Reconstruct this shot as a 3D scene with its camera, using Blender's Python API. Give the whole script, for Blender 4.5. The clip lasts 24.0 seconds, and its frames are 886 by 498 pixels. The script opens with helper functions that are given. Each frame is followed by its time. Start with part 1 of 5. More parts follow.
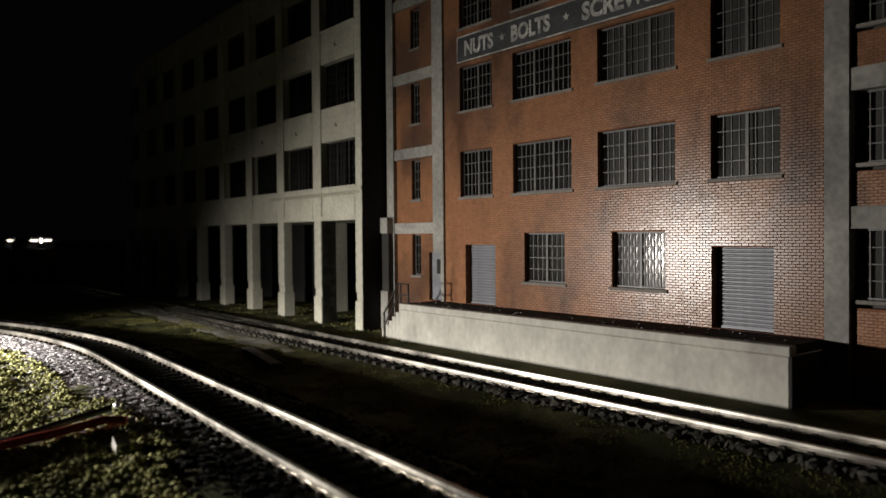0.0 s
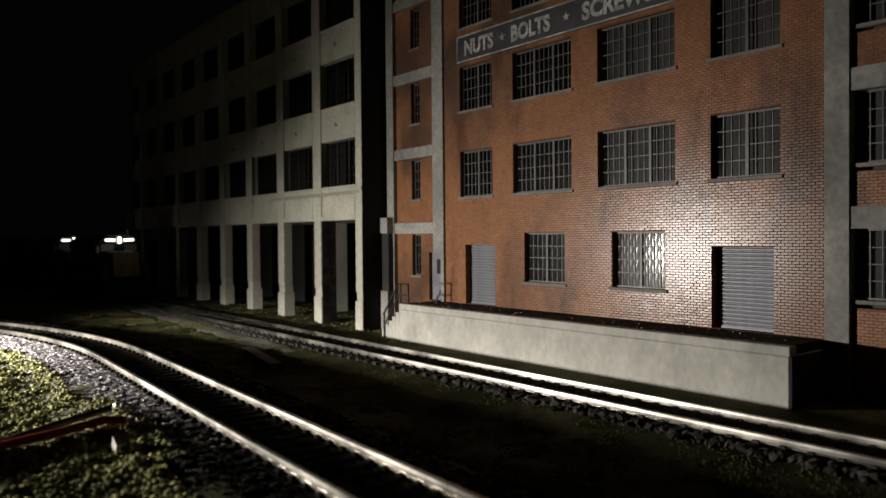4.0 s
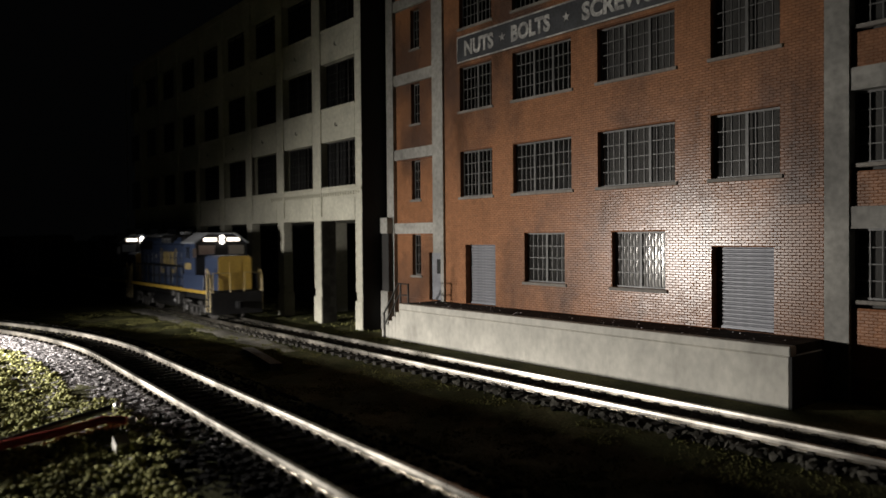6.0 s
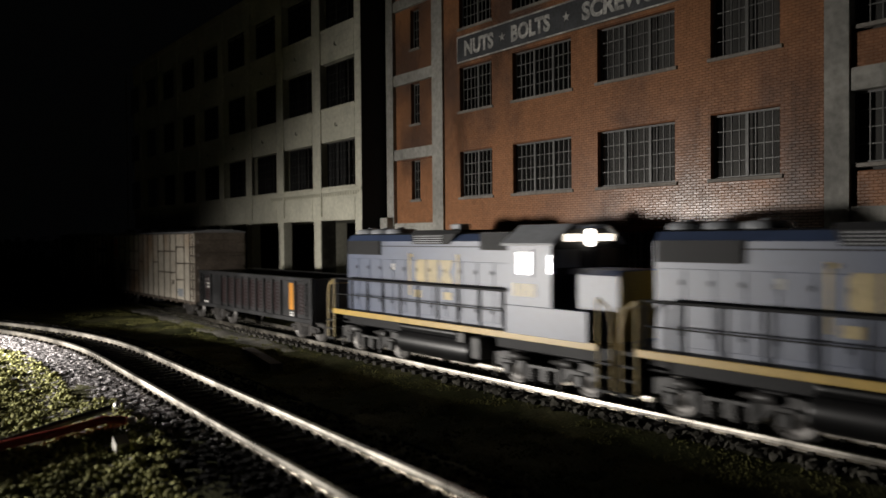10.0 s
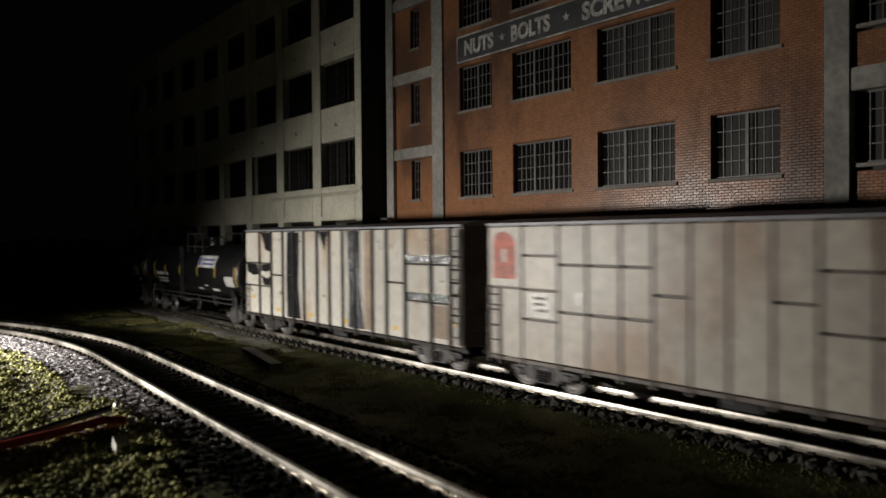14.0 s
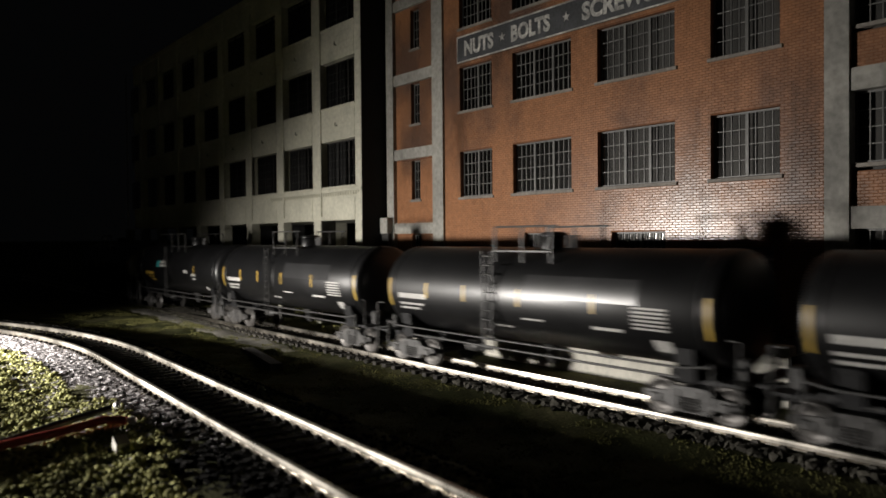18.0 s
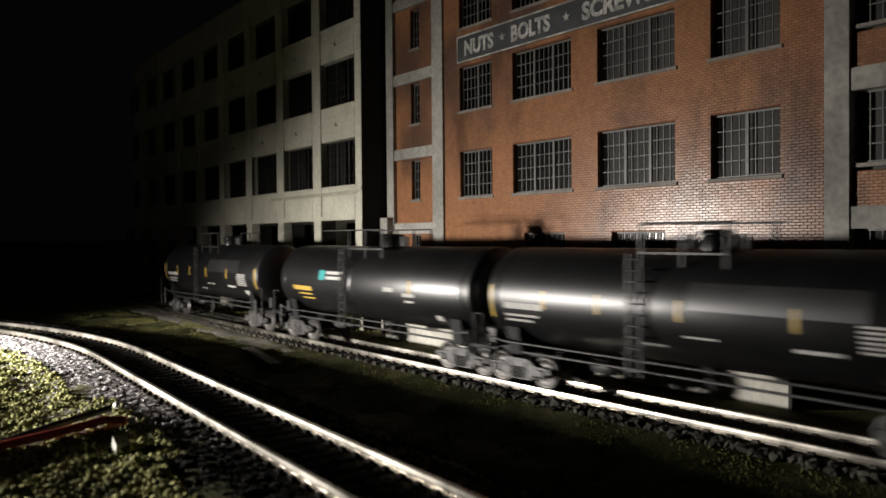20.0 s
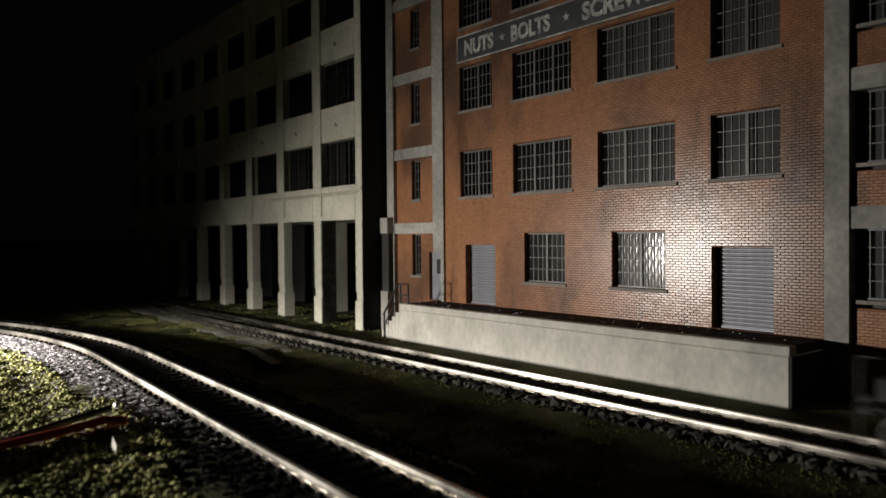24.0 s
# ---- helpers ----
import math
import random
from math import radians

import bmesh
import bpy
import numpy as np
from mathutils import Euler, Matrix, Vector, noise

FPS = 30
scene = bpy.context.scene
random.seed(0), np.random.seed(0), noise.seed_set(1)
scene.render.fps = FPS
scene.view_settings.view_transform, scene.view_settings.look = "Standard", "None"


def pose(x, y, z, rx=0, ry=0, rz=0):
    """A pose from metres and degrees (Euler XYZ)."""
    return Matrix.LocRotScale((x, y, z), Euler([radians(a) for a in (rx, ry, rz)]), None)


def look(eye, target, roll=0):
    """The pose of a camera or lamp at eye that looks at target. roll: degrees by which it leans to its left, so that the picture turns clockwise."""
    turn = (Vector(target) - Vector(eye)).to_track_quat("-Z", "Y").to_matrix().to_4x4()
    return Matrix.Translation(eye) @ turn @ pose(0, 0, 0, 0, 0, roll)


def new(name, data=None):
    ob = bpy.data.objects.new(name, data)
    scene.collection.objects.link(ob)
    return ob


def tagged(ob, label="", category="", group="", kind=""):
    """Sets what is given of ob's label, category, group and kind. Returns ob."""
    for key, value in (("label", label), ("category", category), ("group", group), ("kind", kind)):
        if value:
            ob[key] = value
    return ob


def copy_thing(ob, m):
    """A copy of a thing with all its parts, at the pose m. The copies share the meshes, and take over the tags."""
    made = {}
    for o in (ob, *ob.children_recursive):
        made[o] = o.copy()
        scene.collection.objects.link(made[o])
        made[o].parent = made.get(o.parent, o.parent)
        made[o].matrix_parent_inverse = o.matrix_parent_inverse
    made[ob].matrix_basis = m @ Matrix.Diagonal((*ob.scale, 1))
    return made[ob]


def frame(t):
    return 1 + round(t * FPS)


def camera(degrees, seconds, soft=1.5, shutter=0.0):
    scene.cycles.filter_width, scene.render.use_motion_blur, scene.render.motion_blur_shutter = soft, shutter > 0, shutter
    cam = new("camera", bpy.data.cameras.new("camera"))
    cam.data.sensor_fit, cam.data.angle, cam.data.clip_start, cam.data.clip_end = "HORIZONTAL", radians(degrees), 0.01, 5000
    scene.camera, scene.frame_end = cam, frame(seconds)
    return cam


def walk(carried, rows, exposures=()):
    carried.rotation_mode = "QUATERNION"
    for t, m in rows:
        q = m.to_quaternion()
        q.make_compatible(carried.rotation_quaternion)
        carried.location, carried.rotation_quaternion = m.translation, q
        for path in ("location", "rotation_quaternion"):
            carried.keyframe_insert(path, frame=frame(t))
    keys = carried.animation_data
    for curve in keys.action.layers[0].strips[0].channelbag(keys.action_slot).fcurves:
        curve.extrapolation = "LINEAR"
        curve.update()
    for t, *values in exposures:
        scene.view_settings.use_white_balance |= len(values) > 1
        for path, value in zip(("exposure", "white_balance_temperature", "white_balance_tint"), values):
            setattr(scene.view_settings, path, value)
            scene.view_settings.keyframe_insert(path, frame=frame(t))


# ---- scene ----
K = 1 / 87.1  # model railway scale: sizes below are written in full-size metres and shrunk by K
cam = camera(61.415, 24.0, soft=1.5, shutter=0.85)
EYE = Vector((0, 0, 4.383))
AIM = EYE + Vector((-0.77929, 0.62644, -0.01688)) * 20
# a small lens close to its subject, focused on the factory wall
cam.data.dof.use_dof, cam.data.dof.focus_distance, cam.data.dof.aperture_fstop = True, 24.5 * K, 26.0
VIEW = look(EYE * K, AIM * K, -0.493)
# the automatic exposure of the camera drifts as pale and dark cars fill its view
walk(cam, [(0, VIEW), (24, VIEW)], [(0, 0.0), (5, 0.0), (7.4, -0.05), (9, -0.16), (10, -0.12), (12.6, -0.5), (13, -0.5), (14, -0.3), (15, -0.4), (16, -0.2), (17, 0.45), (18, 0.44), (21, 0.6), (22, 0.64), (23, 0.38), (24, 0.02)])

# ---- light: a dark room, one small bright lamp standing low on the layout ----
world = bpy.data.worlds.new("dark_room")
world.use_nodes = True
world.node_tree.nodes["Background"].inputs["Color"].default_value = (0.9, 0.95, 1.0, 1)
world.node_tree.nodes["Background"].inputs["Strength"].default_value = 0.0009
scene.world = world
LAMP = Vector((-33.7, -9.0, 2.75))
# the lamp's flat beam and bright core, and an added fill to brighten the ground before it
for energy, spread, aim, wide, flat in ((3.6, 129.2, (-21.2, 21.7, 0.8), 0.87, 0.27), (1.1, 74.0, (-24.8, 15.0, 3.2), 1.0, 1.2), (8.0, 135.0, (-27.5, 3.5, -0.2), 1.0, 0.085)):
    lamp = bpy.data.lights.new("lamp_and_fill", "SPOT")
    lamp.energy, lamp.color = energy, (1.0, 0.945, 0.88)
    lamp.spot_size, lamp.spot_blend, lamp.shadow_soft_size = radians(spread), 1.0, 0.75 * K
    lamp_ob = new("lamp_and_fill", lamp)
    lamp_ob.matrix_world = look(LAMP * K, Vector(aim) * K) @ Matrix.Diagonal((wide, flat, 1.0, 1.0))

TRACK_Y = 16.345  # centre line of the straight far track, rail tops at z = 0
WALL_Y = 21.74    # face of the brick factory
DOCK_Y = 19.547   # front of the loading dock
DOCK_Z = 1.372
HALL_Y = 20.26    # face of the concrete building
NEAR_Z = 0.62     # rail tops of the near curved track


# ---- materials ----
def mat(name, col, rough=0.7, metal=0.0, var=0.25, s1=0.6, s2=9.0, bump=0.3, col2=None, spec=0.5, stretch=(1, 1, 1), island=0.0, randomness=0.0, low=0.42, high=0.62, wear=0.12, soot=0.0, ior=1.5, relief=0.03):
    m = bpy.data.materials.new(name)
    m.use_nodes = True
    nt = m.node_tree
    n, l = nt.nodes, nt.links
    b = n["Principled BSDF"]
    b.inputs["Roughness"].default_value, b.inputs["Metallic"].default_value = rough, metal
    b.inputs["Specular IOR Level"].default_value, b.inputs["IOR"].default_value = spec, ior
    tc, mp = n.new("ShaderNodeTexCoord"), n.new("ShaderNodeMapping")
    mp.inputs["Scale"].default_value = [a / K for a in stretch]
    l.new(tc.outputs["Object"], mp.inputs["Vector"])
    big, fine = n.new("ShaderNodeTexNoise"), n.new("ShaderNodeTexNoise")
    big.inputs["Scale"].default_value, big.inputs["Detail"].default_value = s1, 5
    fine.inputs["Scale"].default_value, fine.inputs["Detail"].default_value = s2, 4
    for x in (big, fine):
        l.new(mp.outputs["Vector"], x.inputs["Vector"])
    ramp = n.new("ShaderNodeValToRGB")
    ramp.color_ramp.elements[0].position, ramp.color_ramp.elements[1].position = low, high
    dark = col2 or [c * (1 - var) for c in col]
    ramp.color_ramp.elements[0].color, ramp.color_ramp.elements[1].color = (*dark, 1), (*[min(1, c * (1 + var * 0.4)) for c in col], 1)
    l.new(big.outputs["Fac"], ramp.inputs["Fac"])
    hsv = n.new("ShaderNodeHueSaturation")
    l.new(ramp.outputs["Color"], hsv.inputs["Color"])
    mr = n.new("ShaderNodeMapRange")
    mr.inputs["From Min"].default_value, mr.inputs["From Max"].default_value = 0.3, 0.7
    mr.inputs["To Min"].default_value, mr.inputs["To Max"].default_value = 1 - var * 0.8, 1 + var * 0.8
    l.new(fine.outputs["Fac"], mr.inputs["Value"])
    value = mr.outputs["Result"]
    for source, amount in (("island", island), ("object", randomness)):
        if amount:
            g = n.new("ShaderNodeNewGeometry" if source == "island" else "ShaderNodeObjectInfo")
            r2, mul = n.new("ShaderNodeMapRange"), n.new("ShaderNodeMath")
            r2.inputs["To Min"].default_value, r2.inputs["To Max"].default_value = 1 - amount, 1 + amount
            l.new(g.outputs["Random Per Island" if source == "island" else "Random"], r2.inputs["Value"])
            mul.operation = "MULTIPLY"
            l.new(value, mul.inputs[0]), l.new(r2.outputs["Result"], mul.inputs[1])
            value = mul.outputs["Value"]
    if soot:
        # dark smudges that run down the face
        m2, run, fade, mul = n.new("ShaderNodeMapping"), n.new("ShaderNodeTexNoise"), n.new("ShaderNodeMapRange"), n.new("ShaderNodeMath")
        m2.inputs["Scale"].default_value = (0.55 / K, 0.55 / K, 0.17 / K)
        m2.inputs["Location"].default_value = (3.7, 0.0, 1.3)
        run.inputs["Scale"].default_value, run.inputs["Detail"].default_value, run.inputs["Roughness"].default_value = 1.0, 6, 0.62
        fade.interpolation_type = "SMOOTHSTEP"
        fade.inputs["From Min"].default_value, fade.inputs["From Max"].default_value = 0.5, 0.74
        fade.inputs["To Min"].default_value, fade.inputs["To Max"].default_value = 1.0, 1 - soot
        mul.operation = "MULTIPLY"
        l.new(tc.outputs["Object"], m2.inputs["Vector"]), l.new(m2.outputs["Vector"], run.inputs["Vector"]), l.new(run.outputs["Fac"], fade.inputs["Value"])
        l.new(value, mul.inputs[0]), l.new(fade.outputs["Result"], mul.inputs[1])
        value = mul.outputs["Value"]
    l.new(value, hsv.inputs["Value"])
    l.new(hsv.outputs["Color"], b.inputs["Base Color"])
    rr = n.new("ShaderNodeMapRange")
    rr.inputs["To Min"].default_value, rr.inputs["To Max"].default_value = max(0.02, rough - wear), min(1, rough + wear)
    l.new(big.outputs["Fac"], rr.inputs["Value"]), l.new(rr.outputs["Result"], b.inputs["Roughness"])
    if bump:
        bp = n.new("ShaderNodeBump")
        bp.inputs["Strength"].default_value, bp.inputs["Distance"].default_value = bump, relief * K
        l.new(fine.outputs["Fac"], bp.inputs["Height"]), l.new(bp.outputs["Normal"], b.inputs["Normal"])
    return m


def glow(name, col, strength):
    m = bpy.data.materials.new(name)
    m.use_nodes = True
    b = m.node_tree.nodes["Principled BSDF"]
    b.inputs["Emission Color"].default_value, b.inputs["Emission Strength"].default_value = (*col, 1), strength
    return m


def glass(name, tint, clear, rough=0.05):
    m = bpy.data.materials.new(name)
    m.use_nodes = True
    n, l = m.node_tree.nodes, m.node_tree.links
    tr, gl, mix, fr = n.new("ShaderNodeBsdfTransparent"), n.new("ShaderNodeBsdfGlossy"), n.new("ShaderNodeMixShader"), n.new("ShaderNodeFresnel")
    tr.inputs["Color"].default_value = (clear, clear, clear, 1)
    gl.inputs["Color"].default_value, gl.inputs["Roughness"].default_value = (*tint, 1), rough
    fr.inputs["IOR"].default_value = 1.5
    tc, mp, wave, bp = n.new("ShaderNodeTexCoord"), n.new("ShaderNodeMapping"), n.new("ShaderNodeTexNoise"), n.new("ShaderNodeBump")
    mp.inputs["Scale"].default_value = (5.0 / K, 5.0 / K, 0.7 / K)
    wave.inputs["Scale"].default_value = 1.0
    bp.inputs["Strength"].default_value, bp.inputs["Distance"].default_value = 0.5, 0.03 * K
    l.new(tc.outputs["Object"], mp.inputs["Vector"]), l.new(mp.outputs["Vector"], wave.inputs["Vector"]), l.new(wave.outputs["Fac"], bp.inputs["Height"])
    l.new(bp.outputs["Normal"], gl.inputs["Normal"])
    l.new(fr.outputs["Fac"], mix.inputs["Fac"]), l.new(tr.outputs[0], mix.inputs[1]), l.new(gl.outputs[0], mix.inputs[2])
    l.new(mix.outputs[0], n["Material Output"].inputs["Surface"])
    return m


BRICK = mat("painted_brick", (0.27, 0.128, 0.062), 0.29, var=0.2, s1=0.35, s2=4, bump=0.0, spec=0.6, soot=0.55, col2=(0.115, 0.066, 0.046), island=0.12, randomness=0.12, low=0.35, high=0.55, stretch=(1, 1, 0.6), wear=0.02)
MORTAR = mat("mortar", (0.215, 0.099, 0.053), 0.75, var=0.25, s1=0.35, s2=8, spec=0.05, soot=0.55, col2=(0.10, 0.057, 0.040), low=0.35, high=0.55, stretch=(1, 1, 0.6))
CONCRETE = mat("weathered_concrete", (0.30, 0.29, 0.26), 0.75, var=0.25, s1=0.5, s2=5, bump=0.2, soot=0.4)
DOCKCON = mat("dock_concrete", (0.46, 0.442, 0.385), 0.7, soot=0.25, var=0.14, s1=0.6, s2=5, bump=0.15, stretch=(1, 1, 0.7))
DOCKTOP = mat("dock_tar", (0.05, 0.043, 0.037), 0.95, var=0.4, s1=2, s2=20, bump=0.8, spec=0.08)
HALLCON = mat("cream_concrete", (0.52, 0.505, 0.41), 0.8, soot=0.2, var=0.14, s1=0.4, s2=5, bump=0.12)
# near black that paints end faces as if they were in shade
SHADEBLACK = mat("shade_black", (0.012, 0.012, 0.012), 0.9, var=0.3)
ROOMSHADE = mat("interior_shade", (0.02, 0.02, 0.02), 0.9, var=0.2)
BACKING = mat("grey_backing", (0.085, 0.082, 0.075), 0.8, var=0.3, s1=0.8, s2=3, stretch=(1, 1, 0.2))
MUNTIN = mat("grey_window_paint", (0.125, 0.123, 0.116), 0.45, var=0.2)
STONE_SILL = mat("sill_stone", (0.22, 0.20, 0.175), 0.75, var=0.25)
SHUTTER = mat("galvanised_shutter", (0.22, 0.225, 0.245), 0.5, metal=0.2, var=0.14, s1=1.5, s2=7, bump=0.15)
SIGNBLACK = mat("sign_board", (0.055, 0.058, 0.062), 0.6, var=0.3, s1=1.2, s2=9)
SIGNWHITE = mat("faded_sign_white", (0.46, 0.45, 0.42), 0.7, var=0.4, s1=1.5, s2=9)
IRON = mat("dark_iron", (0.045, 0.043, 0.04), 0.6, metal=0.4, var=0.3)
RAIL = mat("nickel_rail", (0.62, 0.58, 0.51), 0.31, wear=0.16, metal=1.0, var=0.2, s1=0.8, s2=5, bump=0.0)
TIE = mat("dark_tie", (0.014, 0.012, 0.010), 0.9, var=0.4, s1=2, s2=20, randomness=0.3, bump=0.6, spec=0.08)
BALLAST = mat("grey_ballast", (0.42, 0.395, 0.40), 0.75, var=0.35, s1=3, s2=20, island=0.45)
TIEGREY = mat("weathered_tie", (0.06, 0.056, 0.05), 0.85, var=0.4, s1=2, s2=20, randomness=0.4, bump=0.6, spec=0.15)
# near-black ballast colour that stands for shade on the stones
SHADEBALLAST = mat("shade_ballast", (0.010, 0.0095, 0.0085), 0.9, var=0.4, s1=2, s2=20, island=0.4, spec=0.08)
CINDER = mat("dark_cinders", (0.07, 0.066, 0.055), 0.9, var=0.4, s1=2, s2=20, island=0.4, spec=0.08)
TURF = mat("ground_foam_turf", (0.34, 0.335, 0.145), 0.95, var=0.4, s1=1.3, s2=9, island=0.35, col2=(0.20, 0.20, 0.075), bump=0.8, spec=0.08)
FINETURF = mat("fine_green_turf", (0.15, 0.146, 0.055), 0.95, var=0.35, s1=1.3, s2=9, island=0.2, bump=0.6, spec=0.08)
DIRT = mat("scenic_dirt", (0.115, 0.11, 0.055), 0.95, var=0.5, s1=0.4, s2=14, bump=1.0, col2=(0.06, 0.065, 0.025), spec=0.08)
GRAVEL = mat("grey_gravel", (0.30, 0.285, 0.25), 0.95, var=0.4, s1=0.7, s2=16, bump=0.8, spec=0.1)
OLDWOOD = mat("weathered_timber", (0.12, 0.112, 0.10), 0.85, var=0.35, s1=2, s2=14, stretch=(0.3, 1, 1))
BLACKPAINT = mat("black_paint", (0.012, 0.012, 0.013), 0.4, var=0.3)


# ---- mesh tools ----
class Geo:
    """Collects vertices and faces in full-size metres; mesh() shrinks them."""

    def __init__(self):
        self.v, self.f, self.s = [], [], []

    def add(self, verts, faces, smooth=False):
        o = len(self.v)
        self.v.extend(tuple(p) for p in verts)
        self.f.extend(tuple(i + o for i in f) for f in faces)
        self.s.extend([smooth] * len(faces))
        return self

    def box(self, x0, x1, y0, y1, z0, z1, c=0.0):
        """A box, its edges chamfered by c."""
        if c <= 0:
            v = [(x, y, z) for z in (z0, z1) for y in (y0, y1) for x in (x0, x1)]
            return self.add(v, [(0, 2, 3, 1), (4, 5, 7, 6), (0, 1, 5, 4), (2, 6, 7, 3), (0, 4, 6, 2), (1, 3, 7, 5)])
        bm = bmesh.new()
        bmesh.ops.create_cube(bm, size=1)
        for p in bm.verts:
            p.co = Vector(((x0 + x1) / 2 + p.co.x * (x1 - x0), (y0 + y1) / 2 + p.co.y * (y1 - y0), (z0 + z1) / 2 + p.co.z * (z1 - z0)))
        bmesh.ops.bevel(bm, geom=list(bm.edges), offset=c, segments=1, affect="EDGES")
        self.add([p.co[:] for p in bm.verts], [[p.index for p in f.verts] for f in bm.faces])
        bm.free()
        return self

    def prism(self, outline, a0, a1, axis="y"):
        """An outline in the two other axes, drawn out along axis from a0 to a1."""
        n = len(outline)
        put = {"y": lambda p, a: (p[0], a, p[1]), "x": lambda p, a: (a, p[0], p[1]), "z": lambda p, a: (p[0], p[1], a)}[axis]
        v = [put(p, a) for a in (a0, a1) for p in outline]
        f = [(i, (i + 1) % n, n + (i + 1) % n, n + i) for i in range(n)]
        return self.add(v, f + [tuple(range(n))[::-1], tuple(range(n, 2 * n))])

    def tube(self, points, r, n=8, closed_ends=True):
        points = [Vector(p) for p in points]
        rings = []
        for i, p in enumerate(points):
            d = (points[min(i + 1, len(points) - 1)] - points[max(i - 1, 0)]).normalized()
            a = d.orthogonal().normalized() if i == 0 else (rings_a - d * rings_a.dot(d)).normalized()
            rings_a = a
            b = d.cross(a)
            rings.append([p + (a * math.cos(2 * math.pi * k / n) + b * math.sin(2 * math.pi * k / n)) * r for k in range(n)])
        v = [q for ring in rings for q in ring]
        f = [(i * n + k, i * n + (k + 1) % n, (i + 1) * n + (k + 1) % n, (i + 1) * n + k) for i in range(len(points) - 1) for k in range(n)]
        self.add(v, f, True)
        if closed_ends:
            self.add(rings[0], [tuple(range(n))[::-1]]), self.add(rings[-1], [tuple(range(n))])
        return self

    def lathe(self, profile, centre=(0, 0, 0), axis="x", n=32, smooth=True):
        """(along, radius) pairs turned about an axis."""
        v = []
        for a, r in profile:
            for k in range(n):
                c, s = r * math.cos(2 * math.pi * k / n), r * math.sin(2 * math.pi * k / n)
                p = {"x": (a, c, s), "y": (c, a, s), "z": (c, s, a)}[axis]
                v.append((p[0] + centre[0], p[1] + centre[1], p[2] + centre[2]))
        f = [(i * n + k, (i + 1) * n + k, (i + 1) * n + (k + 1) % n, i * n + (k + 1) % n) for i in range(len(profile) - 1) for k in range(n)]
        return self.add(v, f, smooth)

    def mesh(self, name, material):
        me = bpy.data.meshes.new(name)
        me.from_pydata([(x * K, y * K, z * K) for x, y, z in self.v], [], self.f)
        me.polygons.foreach_set("use_smooth", self.s)
        me.materials.append(material)
        bm = bmesh.new()
        bm.from_mesh(me)
        bmesh.ops.recalc_face_normals(bm, faces=bm.faces)
        bm.to_mesh(me)
        bm.free()
        return me


def part(name, geo, material, parent=None, label="", at=(0, 0, 0)):
    """Links a Geo, or a ready mesh, as one mesh object under a thing or a part."""
    me = geo if isinstance(geo, bpy.types.Mesh) else geo.mesh(name, material)
    ob = new(name, me)
    ob.parent = parent
    ob.location = Vector(at) * K
    return tagged(ob, label)


def thing(name, label, category, at=(0, 0, 0), group="", kind=""):
    ob = new(name)
    ob.empty_display_size = 0.01
    ob.location = Vector(at) * K
    return tagged(ob, label, category, group, kind)


def G():
    return Geo()


def big_mesh(name, verts, faces, material, parent=None, smooth=False):
    """A mesh from numpy arrays, in full-size metres."""
    me = bpy.data.meshes.new(name)
    me.from_pydata((np.asarray(verts) * K).tolist(), [], np.asarray(faces).tolist())
    if smooth:
        me.polygons.foreach_set("use_smooth", [True] * len(me.polygons))
    me.materials.append(material)
    ob = new(name, me)
    ob.parent = parent
    return ob


# ---- the near track's centre line ----
def near_line():
    x, y, a = 24.0, 4.93, math.pi - 0.045
    out = []
    for i in range(560):
        out.append((x, y, a))
        step = 0.25
        if x < -25.6:
            a += step / 33.0
        x, y = x + step * math.cos(a), y + step * math.sin(a)
    return out


NEAR = near_line()
NEAR_XY = np.array([(x, y) for x, y, a in NEAR])


def near_side(x, y):
    """Distance from the near track, positive on the camera's side."""
    x, y = np.asarray(x, float), np.asarray(y, float)
    d = np.full(x.shape, 1e9)
    side = np.zeros(x.shape)
    for px, py, a in NEAR[::2]:
        dx, dy = x - px, y - py
        q = np.hypot(dx, dy)
        hit = q < d
        d[hit] = q[hit]
        side[hit] = (-math.sin(a) * dx + math.cos(a) * dy)[hit]
    return np.where(side > 0, d, -d)


def lumps(x, y, scale, seed):
    return np.array([noise.noise((float(a) * scale, float(b) * scale, seed)) for a, b in zip(np.ravel(x), np.ravel(y))]).reshape(np.shape(x))


def ground_z(x, y):
    d = near_side(x, y)
    far, near = -0.32, 0.22
    base = np.where(d > 0, near, far)
    e = np.abs(d)
    top = NEAR_Z - 0.22
    t = np.clip((e - 1.7) / np.where(d > 0, 1.6, 1.5), 0, 1)
    t = t * t * (3 - 2 * t)
    z = top * (1 - t) + base * t
    yard = np.clip((np.where(np.asarray(y) > TRACK_Y, 1.9, 2.6) - np.abs(np.asarray(y) - TRACK_Y)) / 0.8, 0, 1)
    z = z * (1 - yard) + (-0.30) * yard
    # a grassy bank on the camera's side of the track
    bank = np.exp(-(((np.asarray(x) + 24.5) / 4.5) ** 2)) * np.clip((d - 2.0) / 1.6, 0, 1) * np.clip((9.0 - d) / 4.0, 0, 1)
    z = z + 0.12 * bank
    z = z + np.where(d < 0, np.clip((-np.asarray(x) - 31) / 20, 0, 1) * 0.2, 0)
    # ground lowered between the two tracks, shaped to lengthen the near track's shade
    shade_dip = np.clip((-d - 2.2) / 1.6, 0, 1) * np.clip((7.0 + d) / 2.0, 0, 1) * np.clip((np.asarray(x) + 29) / 4, 0, 1)
    z = z - 0.15 * shade_dip * shade_dip * (3 - 2 * shade_dip)
    return z


